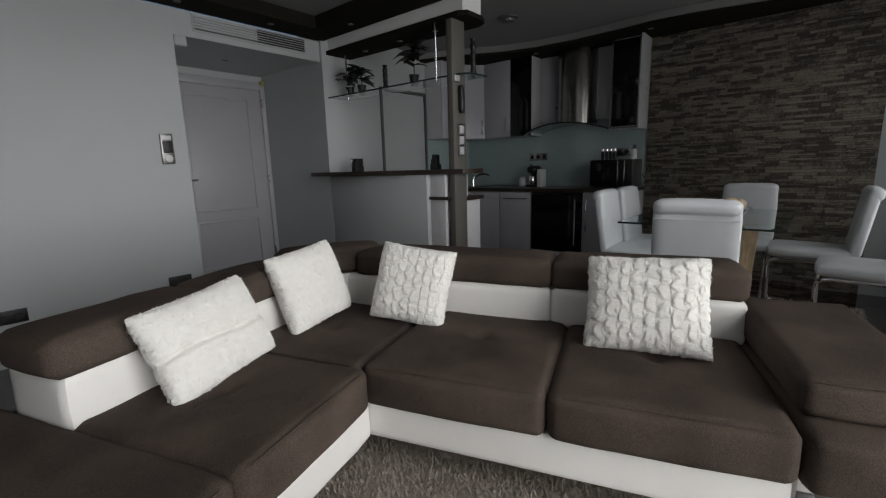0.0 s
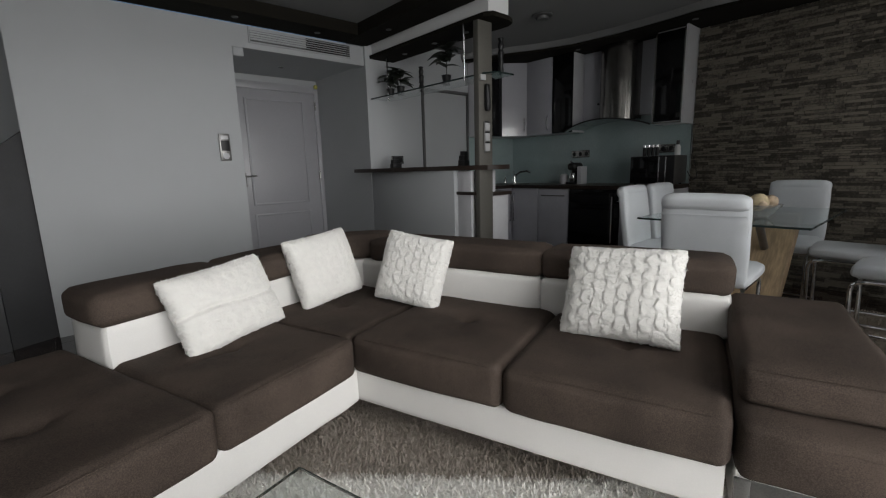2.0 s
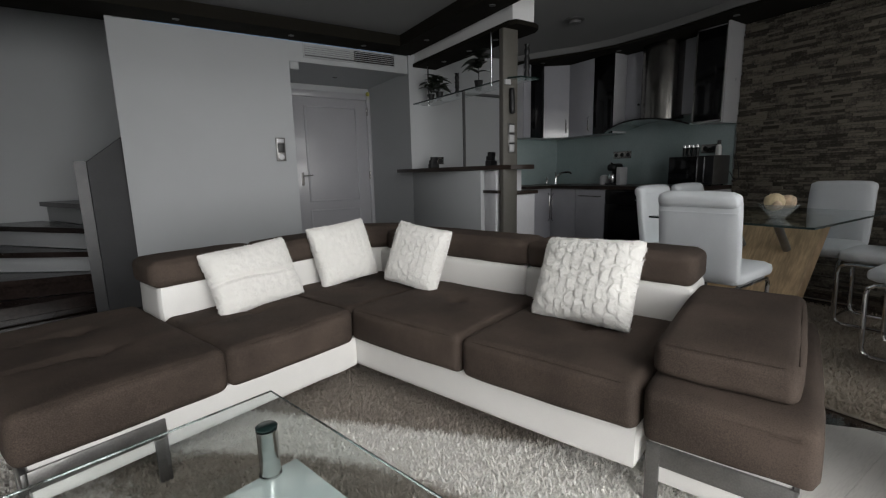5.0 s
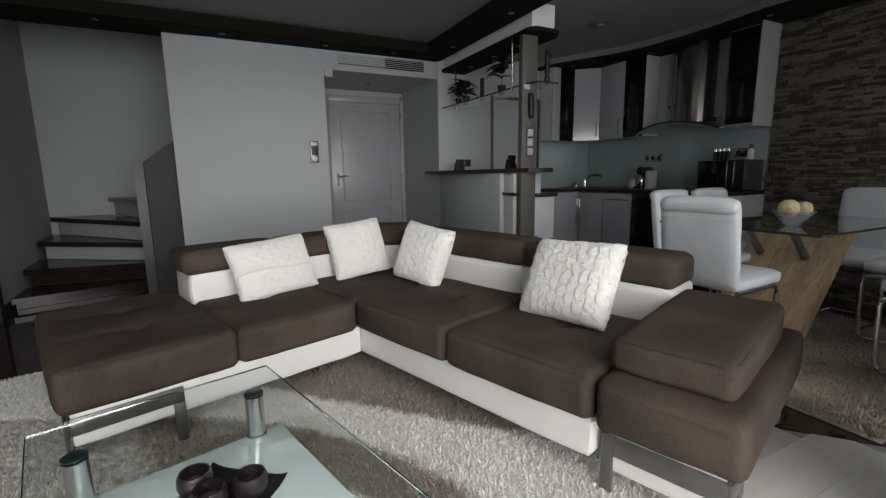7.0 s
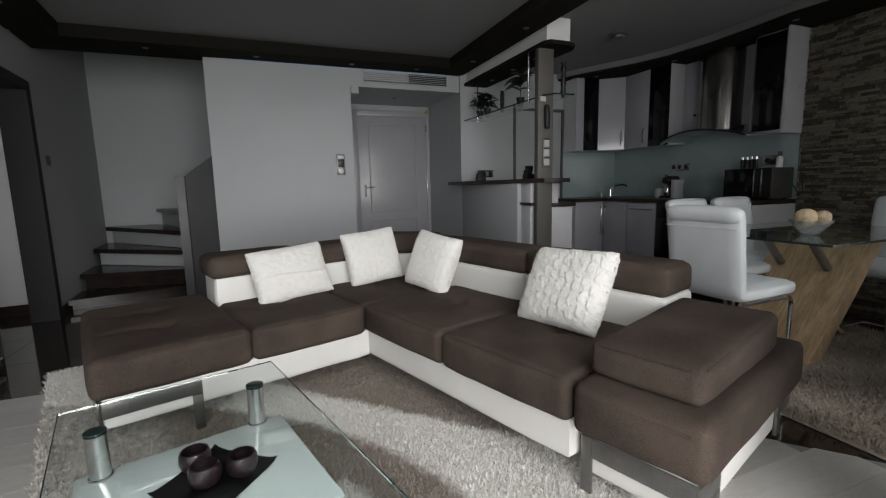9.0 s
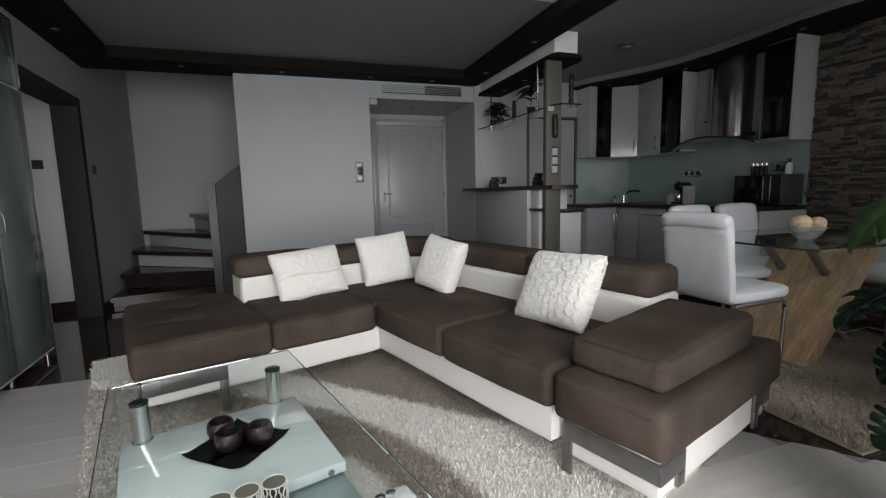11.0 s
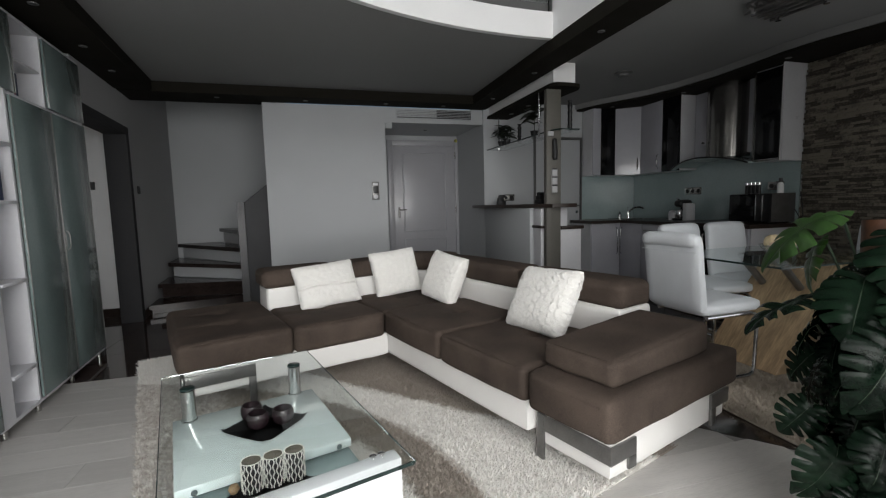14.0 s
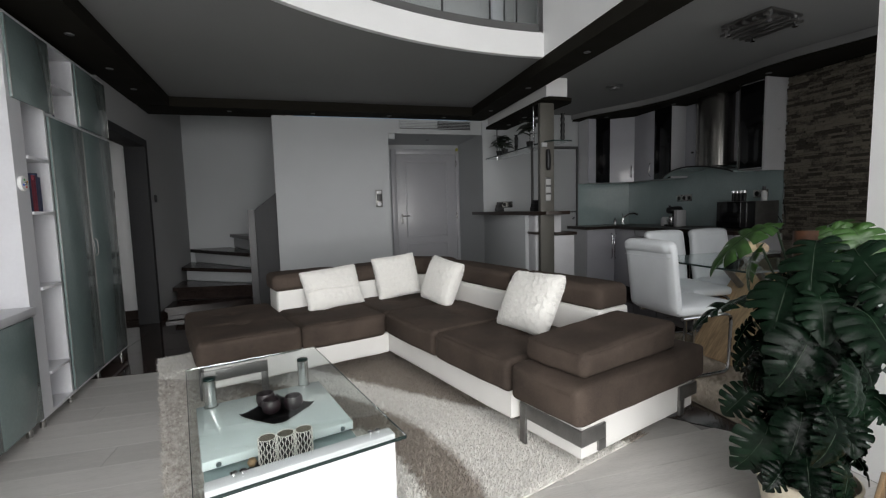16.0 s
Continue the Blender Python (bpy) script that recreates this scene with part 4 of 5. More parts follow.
box(sb, 2.346, 2.356, -2.31, -0.045, 0.892, 1.60)
box(sb, 1.50, 2.345, -0.044, -0.034, 0.892, 1.60)
structure("trim_splashback", sb, AQUA, R_, "pale aqua glass splashback behind the worktop")

def upper(name, bm_body, bm_door, mdoor, label, handle=None):
    u = thing(name, R_, label, "kitchen cabinet", "kitchen wall units")
    part("body", bm_body, KITWHITE, u)
    dd = part("door", bm_door, mdoor, u)
    if handle:
        upright_handle(dd, *handle)
    return u


UZ0, UZ1 = 1.482, 2.348
upper("wall_cabinet", bx(1.50, 1.62, -0.27, -0.045, UZ0, UZ1), bx(1.50, 1.618, -0.287, -0.271, UZ0, UZ1, 0.002), LILAC, "pale grey kitchen wall unit beside the door")
upper("wall_cabinet", bx(1.622, 1.85, -0.27, -0.045, UZ0, UZ1), bx(1.624, 1.85, -0.287, -0.271, UZ0, UZ1, 0.002), BLACKGLASS, "kitchen wall unit with black glass door")
dg = bmesh.new()
prism(dg, [(1.852, -0.045), (1.852, -0.27), (2.095, -0.462), (2.35, -0.462), (2.35, -0.045)], UZ0, UZ1)
dd_ = bmesh.new()
prism(dd_, [(1.850, -0.275), (1.838, -0.29), (2.083, -0.482), (2.095, -0.466)], UZ0, UZ1)
upper("wall_cabinet", dg, dd_, LILAC, "glossy pale grey corner wall unit", (2.05, -0.462, 1.53, 1.70, -0.017, -0.022))
upper("wall_cabinet", bx(2.10, 2.35, -0.853, -0.468, UZ0, UZ1), bx(2.08, 2.098, -0.851, -0.484, UZ0, UZ1, 0.002), LILAC, "pale grey kitchen wall unit with bow handle", (2.079, -0.80, 1.53, 1.70, -0.025, 0))
upper("wall_cabinet", bx(2.10, 2.35, -1.125, -0.857, UZ0, UZ1), bx(2.08, 2.098, -1.123, -0.857, UZ0, UZ1, 0.002), BLACKGLASS, "kitchen wall unit with black glass door")
tall = upper("wall_cabinet", bx(2.11, 2.35, -2.30, -2.02, UZ0, UZ1), bx(2.10, 2.108, -2.285, -2.035, UZ0 + 0.02, UZ1 - 0.02, 0.002), BLACKGLASS, "kitchen wall unit with dark glass door by the stone wall")
part("side_panel", bx(2.08, 2.35, -2.32, -2.302, UZ0 - 0.01, UZ1), KITWHITE, tall)
fm = bmesh.new()
for y0, y1, z0, z1 in ((-2.30, -2.285, UZ0, UZ1), (-2.035, -2.02, UZ0, UZ1), (-2.285, -2.035, UZ0, UZ0 + 0.015), (-2.285, -2.035, UZ1 - 0.015, UZ1)):
    box(fm, 2.095, 2.11, y0, y1, z0, z1)
part("door_frame", fm, STEEL, tall)
for y0, y1 in ((-1.37, -1.13), (-2.015, -1.80)):
    solid("filler_panel", bx(2.30, 2.345, y0, y1, 1.61, 2.345, 0.003), LILAC, R_, "grey panel beside the cooker hood", "panel")
hd = thing("cooker_hood", R_, "brushed steel cooker hood with curved glass visor", "cooker hood")
cyl = bmesh.new()
prof = [(2.345, -1.80), (2.28, -1.80)] + [(2.26 - 0.16 * math.cos(radians(t)), -1.585 - 0.205 * math.sin(radians(t))) for t in range(90, -91, -10)] + [(2.28, -1.37), (2.345, -1.37)]
prism(cyl, prof[::-1], 1.575, 2.346)
part("chimney", cyl, HOODSTEEL, hd, "brushed steel chimney")
vz = bmesh.new()
rows_ = []
for i in range(25):
    y = -1.06 - i * (0.98 / 24)
    k = (y + 1.55) / 0.49
    z = 1.475 + 0.095 * math.cos(k * math.pi / 2) ** 0.8 if abs(k) < 1 else 1.475
    rows_.append([vz.verts.new((x, y, z + dz)) for x, dz in ((1.93 + 0.10 * k * k, 0), (2.345, 0), (2.345, 0.012), (1.93 + 0.10 * k * k, 0.012))])
for r0, r1 in zip(rows_, rows_[1:]):
    for q in range(4):
        vz.faces.new((r0[q], r0[(q + 1) % 4], r1[(q + 1) % 4], r1[q]))
vz.faces.new(rows_[0][::-1])
vz.faces.new(rows_[-1])
bmesh.ops.recalc_face_normals(vz, faces=vz.faces[:])
part("visor", vz, AQUA, hd, "curved pale glass visor")
rim = bmesh.new()
pts = []
for i in range(25):
    y = -1.06 - i * (0.98 / 24)
    k = (y + 1.55) / 0.49
    pts.append((1.927 + 0.10 * k * k, y, 1.481 + 0.095 * math.cos(min(1, abs(k)) * math.pi / 2) ** 0.8))
part("visor_edge", tube(rim, pts, 0.008, 6), BLACK, hd)
part("button", rod(bmesh.new(), (2.12, -1.43, 1.75), (2.10, -1.435, 1.75), 0.012), BLACK, hd)

mw = thing("microwave", R_, "black microwave oven with steel side on the worktop", "microwave")
part("body", bx(2.04, 2.33, -2.293, -1.86, 0.903, 1.175, 0.005), BRACKET, mw)
part("door", bx(2.022, 2.038, -2.135, -1.862, 0.905, 1.172, 0.004), BLACKGLASS, mw)
part("control_panel", bx(2.022, 2.038, -2.290, -2.138, 0.905, 1.172, 0.004), BLACK, mw)
for y in (-2.15, -2.215):
    part("trim", bx(2.012, 2.021, y - 0.006, y + 0.006, 0.915, 1.16, 0.003), CHROME, mw)
for x in (2.07, 2.30):
    for y in (-2.25, -1.90):
        part("foot", rod(bmesh.new(), (x, y, 0.8902), (x, y, 0.904), 0.012), BLACK, mw)
cf = thing("coffee_machine", R_, "black capsule coffee machine on the worktop", "coffee machine")
part("base", bx(2.05, 2.24, -1.20, -1.08, 0.8905, 0.915, 0.006), BLACK, cf)
part("column", soft(bmesh.new(), 2.15, 2.24, -1.19, -1.09, 0.914, 1.10, 0.02, 0.004, 5), BLACK, cf)
part("head", soft(bmesh.new(), 2.06, 2.24, -1.195, -1.085, 1.05, 1.13, 0.03, 0.004, 6), BLACK, cf)
part("jug", lathe(bmesh.new(), [(0.03, 0), (0.04, 0.03), (0.038, 0.08), (0.03, 0.10)], 16, Matrix.Translation((2.10, -1.14, 0.917))), CHROME, cf)
part("lever", rod(bmesh.new(), (2.10, -1.14, 1.13), (2.06, -1.14, 1.15), 0.01), CHROME, cf)
solid("water_tank", bx(2.07, 2.20, -1.27, -1.215, 0.8905, 1.09, 0.006), KITWHITE, R_, "pale plastic water tank beside the coffee machine", "container")
solid("storage_jar", lathe(bmesh.new(), [(0.05, 0), (0.052, 0.06), (0.045, 0.10), (0.02, 0.115)], 18), KITWHITE, R_ @ pose(2.14, -1.00, 0.8905), "small pale jar on the kitchen worktop", "jar")
fc = thing("kitchen_tap", R_ @ pose(0, -0.12, 0), "chrome kitchen mixer tap by the sink", "tap")
part("body", lathe(bmesh.new(), [(0.026, 0), (0.024, 0.02), (0.02, 0.06), (0.02, 0.10)], 14, Matrix.Translation((2.02, -0.22, 0.8905))), CHROME, fc)
part("spout", tube(bmesh.new(), [(2.02, -0.22, 0.98), (2.03, -0.235, 1.0), (2.06, -0.28, 1.04), (2.10, -0.36, 1.05), (2.12, -0.40, 1.03)], 0.013), CHROME, fc)
part("lever", rod(bmesh.new(), (2.02, -0.22, 0.975), (2.03, -0.20, 1.05), 0.007), CHROME, fc)
solid("sink", box(box(bmesh.new(), 1.86, 2.10, -0.52, -0.12, 0.891, 0.898, 0.003), 1.90, 2.06, -0.48, -0.16, 0.8985, 0.900), STEEL, R_, "steel sink set into the worktop", "sink")
solid("soap_dispenser", lathe(bmesh.new(), [(0.022, 0), (0.024, 0.05), (0.01, 0.07), (0.008, 0.09)], 14), CHROME, R_ @ pose(1.98, -0.22, 0.901), "small chrome soap dispenser by the sink", "soap dispenser")
for i in range(4):
    j = thing("spice_jar", R_ @ pose(2.15, -1.945 - i * 0.042, 1.1755), "small glass spice jar with steel lid", "jar", "spice jars on the microwave")
    part("jar", lathe(bmesh.new(), [(0.017, 0), (0.018, 0.03), (0.018, 0.085)], 12), BLACK, j)
    part("lid", lathe(bmesh.new(), [(0.019, 0.086), (0.019, 0.11)], 12), CHROME, j, "steel lid")
bt = thing("bottle", R_ @ pose(2.18, -2.255, 1.1755), "white spray bottle on the microwave", "bottle")
part("body", lathe(bmesh.new(), [(0.026, 0), (0.027, 0.02), (0.027, 0.08), (0.015, 0.10)], 14), WHITE, bt)
part("cap", lathe(bmesh.new(), [(0.016, 0.101), (0.016, 0.14)], 12), GREYPANEL, bt, "grey cap")
solid("power_cord", tube(bmesh.new(), [(2.34, -2.325, 1.18), (2.30, -2.36, 1.15), (2.27, -2.40, 1.05), (2.25, -2.42, 0.96), (2.27, -2.38, 0.93), (2.31, -2.34, 0.96), (2.30, -2.31, 1.02)], 0.004, 6), BLACK, R_, "black power cord hanging beside the microwave", "cord")

def socket(m, n_, label="steel framed double wall socket", frame_=None):
    s_ = thing("wall_socket", m, label, "socket")
    part("frame", bx(-0.04 * n_, 0.04 * n_, -0.010, 0, -0.042, 0.042, 0.003), frame_ or STEEL, s_)
    for i in range(n_):
        x = -0.04 * n_ + 0.04 + 0.08 * i
        part("insert", lathe(bmesh.new(), [(0.024, 0), (0.022, 0.003)], 16, pose(x, -0.0105, 0, 90)), BLACK, s_)


socket(R_ @ pose(2.345, -1.09, 1.235, 0, 0, -90), 3, "steel framed triple wall socket on the splashback")
socket(R_ @ pose(2.345, -2.09, 1.25, 0, 0, -90), 2)
socket(R_ @ pose(0.40, -0.031, 1.215), 2)
socket(R_ @ pose(-1.375, -0.001, 0.335), 2, "black double socket low on the wall", BLACK)
socket(R_ @ pose(-2.33, -0.001, 0.315), 2, "black double socket low on the wall", BLACK)
sw = thing("switch_column", R_ @ pose(-0.012, 0, 0), "steel column of rocker switches on the pillar", "switch")
part("frame", bx(0.175, 0.245, -1.556, -1.5455, 1.225, 1.47, 0.003), BRACKET, sw)
for i in range(3):
    part("rocker", bx(0.183, 0.237, -1.562, -1.557, 1.235 + i * 0.08, 1.295 + i * 0.08, 0.003), STAIRWALL, sw)
    part("label_bar", bx(0.183, 0.237, -1.560, -1.557, 1.296 + i * 0.08, 1.306 + i * 0.08), BLACK, sw)
ph = thing("wall_phone", R_ @ pose(-0.012, 0, 0), "slim black telephone handset on the pillar", "telephone")
part("handset", soft(bmesh.new(), 0.185, 0.225, -1.585, -1.5455, 1.545, 1.745, 0.012, 0.003, 5), BLACK, ph)
ic = thing("intercom", R_, "silver door intercom panel with black receiver", "intercom")
part("frame", bx(-1.385, -1.30, -0.022, -0.001, 1.222, 1.44, 0.005), BRACKET, ic)
part("display", bx(-1.372, -1.313, -0.027, -0.022, 1.395, 1.425, 0.002), KITWHITE, ic)
part("receiver", bx(-1.374, -1.311, -0.034, -0.022, 1.30, 1.385, 0.004), BLACK, ic)
part("dial", lathe(bmesh.new(), [(0.027, 0), (0.025, 0.008), (0.01, 0.009)], 18, pose(-1.342, -0.022, 1.26, 90)), KITWHITE, ic)
def dark_switch(m, label):
    s_ = thing("light_switch", m, label, "switch")
    part("frame", bx(-0.042, 0.042, -0.010, 0, -0.042, 0.042, 0.003), BLACK, s_)
    part("rocker", bx(-0.028, 0.028, -0.014, -0.0105, -0.028, 0.028, 0.002), BLACK, s_)


dark_switch(pose(-0.759, 3.925, 1.381, 0, 0, 90), "dark square light switch by the stair")
dark_switch(pose(-1.19, 3.949, 1.43), "dark square light switch in the hallway")
se = thing("alarm_sensor", R_ @ pose(0.02, 1.02, 2.07) @ Matrix.Scale(0.75, 4), "small yellow-green alarm sensor over the door", "sensor")
part("body", lathe(bmesh.new(), [(0.02, 0), (0.032, 0.02), (0.03, 0.05), (0.015, 0.065)], 14), YELLOW, se)
sd = thing("smoke_detector", R_ @ pose(1.04, -1.46, 2.4385, 180), "round grey smoke detector on the kitchen ceiling", "smoke detector")
part("base", lathe(bmesh.new(), [(0.09, 0), (0.09, 0.012), (0.06, 0.02)], 24), TRIMGREY, sd)
part("head", lathe(bmesh.new(), [(0.06, 0.0205), (0.055, 0.04), (0.02, 0.045)], 24), TRIMGREY, sd)

def spot(m):
    s_ = thing("spotlight", m, "small round recessed spotlight, switched off", "spotlight", "ceiling spotlights")
    part("rim", lathe(bmesh.new(), [(0.026, 0), (0.025, 0.004), (0.019, 0.005)], 16), TRIMGREY, s_)
    part("lens", lathe(bmesh.new(), [(0.018, 0.0052), (0.008, 0.006)], 14), GREYPANEL, s_)


for a in (-3.0, -2.1, -1.2, -0.5):
    spot(R_ @ pose(a, -0.15, 2.3345, 180))
for b_ in (-0.6, -1.6, -2.6, -3.6):
    spot(R_ @ pose(-0.04, b_, 2.3345, 180))
for b_ in (-0.4, -0.85, -1.25):
    spot(R_ @ pose(0.28, b_, 2.2155, 180))
for y in (0.6, 1.5, 2.2, 2.8):
    spot(pose(-0.6, y, 2.3295, 180))
for a, b_ in ((2.05, -1.2), (2.0, -2.4), (1.7, -0.4)):
    spot(R_ @ pose(a, b_, 2.3495, 180))
spot(R_ @ pose(-0.55, 0.6, 2.1695, 180))

# things on the bar and the glass shelf
def stacked_box(m):
    o = thing("ornament", m, "black stepped ornament on the bar top", "ornament", "black bar ornaments")
    part("base", bx(-0.052, 0.052, -0.03, 0.03, 0, 0.045, 0.003), BLACK, o)
    part("middle", bx(-0.045, 0.03, -0.025, 0.025, 0.0452, 0.085, 0.003), BLACK, o)
    part("top", bx(-0.03, 0.045, -0.02, 0.02, 0.0852, 0.12, 0.003), BLACK, o)


stacked_box(R_ @ pose(0.165, -0.33, 1.1255))
stacked_box(R_ @ pose(0.18, -1.30, 1.1255, 0, 0, 20))
DARKLEAF = mat("dark_plant_leaf", (0.016, 0.024, 0.014), 0.5, vary=0.3)
def broad_leaf(l_, w_, droop):
    bm = bmesh.new()
    rows = []
    for i in range(7):
        t = i / 6
        hw = w_ / 2 * math.sin(math.pi * (0.08 + 0.9 * t) ** 0.8) + 0.001
        z = -droop * t * t
        rows.append([bm.verts.new((t * l_, s_ * hw, z + abs(s_) * 0.15 * hw)) for s_ in (-1, 0, 1)])
    for r0, r1 in zip(rows, rows[1:]):
        for q in range(2):
            bm.faces.new((r0[q], r1[q], r1[q + 1], r0[q + 1]))
    return bm


def small_plant(m, height, n_, seed):
    rnd = random.Random(seed)
    p = thing("potted_plant", m, "small dark leafy plant in a black pot", "plant", "plants on the glass shelf")
    part("pot", lathe(bmesh.new(), [(0.028, 0), (0.042, 0.075), (0.044, 0.08), (0.038, 0.08), (0.034, 0.06), (0.002, 0.058)], 16), BLACK, p)
    part("stem", tube(bmesh.new(), [(0, 0, 0.05), (0.005, 0, height * 0.5), (0, 0.006, height)], 0.004, 6), DARKLEAF, p)
    me = mesh_of("leaf", broad_leaf(0.15, 0.08, 0.05), DARKLEAF)
    for i in range(n_):
        lf = new("leaf", me)
        lf.parent = p
        lf.matrix_basis = pose(0, 0, height * (0.45 + 0.55 * rnd.random()), 0, rnd.uniform(-35, 10), rnd.uniform(0, 360)) @ Matrix.Diagonal((*(rnd.uniform(0.7, 1.15),) * 3, 1))


small_plant(R_ @ pose(0.23, -0.38, 1.8305), 0.24, 22, 1)
small_plant(R_ @ pose(0.26, -1.02, 1.8305), 0.31, 24, 2)
small_plant(R_ @ pose(0.22, -0.22, 1.8305), 0.24, 18, 7)
def figure_vase(m, h_):
    bm = bmesh.new()
    pr = [(0.022, 0)] + [(0.014 + 0.011 * abs(math.sin(k * 1.15)), 0.01 + h_ * k / 12) for k in range(13)]
    solid("vase", lathe(bm, pr, 14), BLACK, m, "slender dark ribbed vase on the glass shelf", "vase", group="vases on the glass shelf")


figure_vase(R_ @ pose(0.25, -0.68, 1.8305), 0.20)
figure_vase(R_ @ pose(0.36, -1.56, 1.8305), 0.27)

# ---- dining corner ----
def chair(m, label):
    c = thing("dining_chair", m @ Matrix.Diagonal((1, 0.92, 1, 1)), label, "chair", "chairs round the dining table")
    part("seat", soft(bmesh.new(), -0.22, 0.25, -0.22, 0.22, 0.42, 0.495, 0.032, 0.008, 8), GREYLEATHER, c)
    bk_ = bmesh.new()
    soft(bk_, -0.035, 0.03, -0.22, 0.22, 0.0, 0.45, 0.025, 0.006, 10, m=pose(-0.205, 0, 0.445, 0, -8, 0))
    b_ = part("backrest", bk_, GREYLEATHER, c)
    part("top_roll", soft(bmesh.new(), -0.050, 0.031, -0.221, 0.221, 0.385, 0.470, 0.036, 0.003, 8, m=pose(-0.205, 0, 0.445, 0, -8, 0)), GREYLEATHER, b_)
    part("seam", bx(-0.0425, -0.036, -0.215, 0.215, 0.366, 0.370, m=pose(-0.205, 0, 0.445, 0, -8, 0)), GREYLEATHER, b_)
    for y in (-0.195, 0.195):
        pts = [(-0.17, y, 0.408), (0.17, y, 0.408), (0.215, y, 0.402), (0.238, y, 0.385), (0.245, y, 0.35), (0.235, y, 0.06), (0.225, y, 0.03), (0.195, y, 0.014), (-0.22, y, 0.014)]
        part("leg", tube(bmesh.new(), pts, 0.012, 10), CHROME, c, "bent chrome tube leg")
    part("crossbar", rod(bmesh.new(), (-0.21, -0.195, 0.014), (-0.21, 0.195, 0.014), 0.0115), CHROME, c)
    return c


FL = 0.03
first = chair(R_ @ pose(0.29, -3.21, FL, 0, 0, 3), "pale grey leather cantilever chair with rolled top")
SLIM = Matrix.Diagonal((1, 0.92, 1, 1))
copy_thing(first, R_ @ pose(0.80, -2.75, FL, 0, 0, -90) @ SLIM)
copy_thing(first, R_ @ pose(1.25, -2.76, FL, 0, 0, -92) @ SLIM)
copy_thing(first, R_ @ pose(1.60, -3.29, FL, 0, 0, 180) @ SLIM)
copy_thing(first, R_ @ pose(1.44, -3.72, FL, 0, 0, 92) @ SLIM)
copy_thing(first, R_ @ pose(0.90, -4.0, FL, 0, 0, 88) @ SLIM)
dn = thing("dining_table", R_ @ pose(0, 0, 0.03), "glass topped dining table on crossed oak slabs", "table")
tp = part("glass_top", bx(0.42, 1.66, -3.60, -2.70, 0.708, 0.72), glass("dining_glass", (0.55, 0.66, 0.66)), dn, "dark tinted glass top", smooth=False)
tp.visible_shadow = False
ge = bmesh.new()
for q in ((0.417, 0.4195, -3.60, -2.70), (1.6605, 1.663, -3.60, -2.70), (0.42, 1.66, -3.603, -3.6005), (0.42, 1.66, -2.6995, -2.697)):
    box(ge, *q, 0.7085, 0.7195)
part("glass_edge", ge, EDGE, dn)
for name_, x0, x1, w_, y0, y1, z0, z1 in (("slab_leg", 0.66, 1.32, 0.12, -3.42, -2.90, 0.0, 0.70), ("brace", 1.42, 1.00, 0.05, -3.20, -3.14, 0.0, 0.34)):
    sl = bmesh.new()
    vs = [sl.verts.new(c) for c in ((x0, y0, z0), (x0 + w_, y0, z0), (x0 + w_, y1, z0), (x0, y1, z0), (x1 - w_, y0, z1), (x1, y0, z1), (x1, y1, z1), (x1 - w_, y1, z1))]
    for f in ((3, 2, 1, 0), (4, 5, 6, 7), (0, 1, 5, 4), (1, 2, 6, 5), (2, 3, 7, 6), (3, 0, 4, 7)):
        sl.faces.new([vs[k] for k in f])
    bmesh.ops.bevel(sl, geom=sl.edges[:], offset=0.004, segments=1, affect="EDGES")
    part(name_, sl, OAK, dn, "slanted oak " + name_.replace("_", " "))
for y in (-3.28, -3.02):
    part("strut", rod(bmesh.new(), (0.82, y, 0.706), (1.03, y, 0.50), 0.024), BRACKET, dn, "round metal strut")
for x in (1.28,):
    part("pad", rod(bmesh.new(), (x, -3.15, 0.69), (x, -3.15, 0.707), 0.03), STEEL, dn)
bw = thing("fruit_bowl", R_ @ pose(0.79, -3.30, 0.7505) @ Matrix.Scale(0.72, 4), "clear glass bowl with a straw ball and dried roses", "bowl")
gb = part("bowl", lathe(bmesh.new(), [(0.05, 0), (0.06, 0.012), (0.095, 0.05), (0.14, 0.105), (0.148, 0.118), (0.142, 0.116), (0.09, 0.052), (0.05, 0.018), (0.002, 0.015)], 28), BOWLGLASS, bw)
gb.visible_shadow = False
def ball(r, c, mt, name):
    t = bmesh.new()
    bmesh.ops.create_icosphere(t, subdivisions=3, radius=r, matrix=Matrix.Translation(c))
    for v in t.verts:
        v.co += Vector(noise.noise_vector(v.co * 35)) * r * 0.12
    part(name, t, mt, bw)


ball(0.074, (-0.035, 0.02, 0.135), MELON, "straw_ball")
ball(0.060, (0.075, -0.035, 0.135), ROSE, "dried_rose")
ball(0.036, (0.08, 0.045, 0.14), ROSE, "dried_rose")
ball(0.036, (-0.09, -0.02, 0.115), ROSE, "dried_rose")
cl = thing("ceiling_lamp", R_ @ pose(1.0, -3.13, 2.4385, 180, 0, 8), "square chrome ceiling lamp with glass bars, switched off", "ceiling lamp")
part("plate", bx(-0.17, 0.17, -0.17, 0.17, 0, 0.015, 0.003), BRACKET, cl)
for i in range(5):
    o = -0.14 + 0.07 * i
    part("bar", bx(-0.19, 0.19, o - 0.012, o + 0.012, 0.03, 0.05, 0.003), BRACKET, cl)
    part("bar", bx(o - 0.012, o + 0.012, -0.19, 0.19, 0.051, 0.07, 0.003), BRACKET, cl)
for x in (-0.14, 0.14):
    for y in (-0.14, 0.14):
        part("bulb_cup", rod(bmesh.new(), (x, y, 0.015), (x, y, 0.08), 0.018), CHROME, cl)

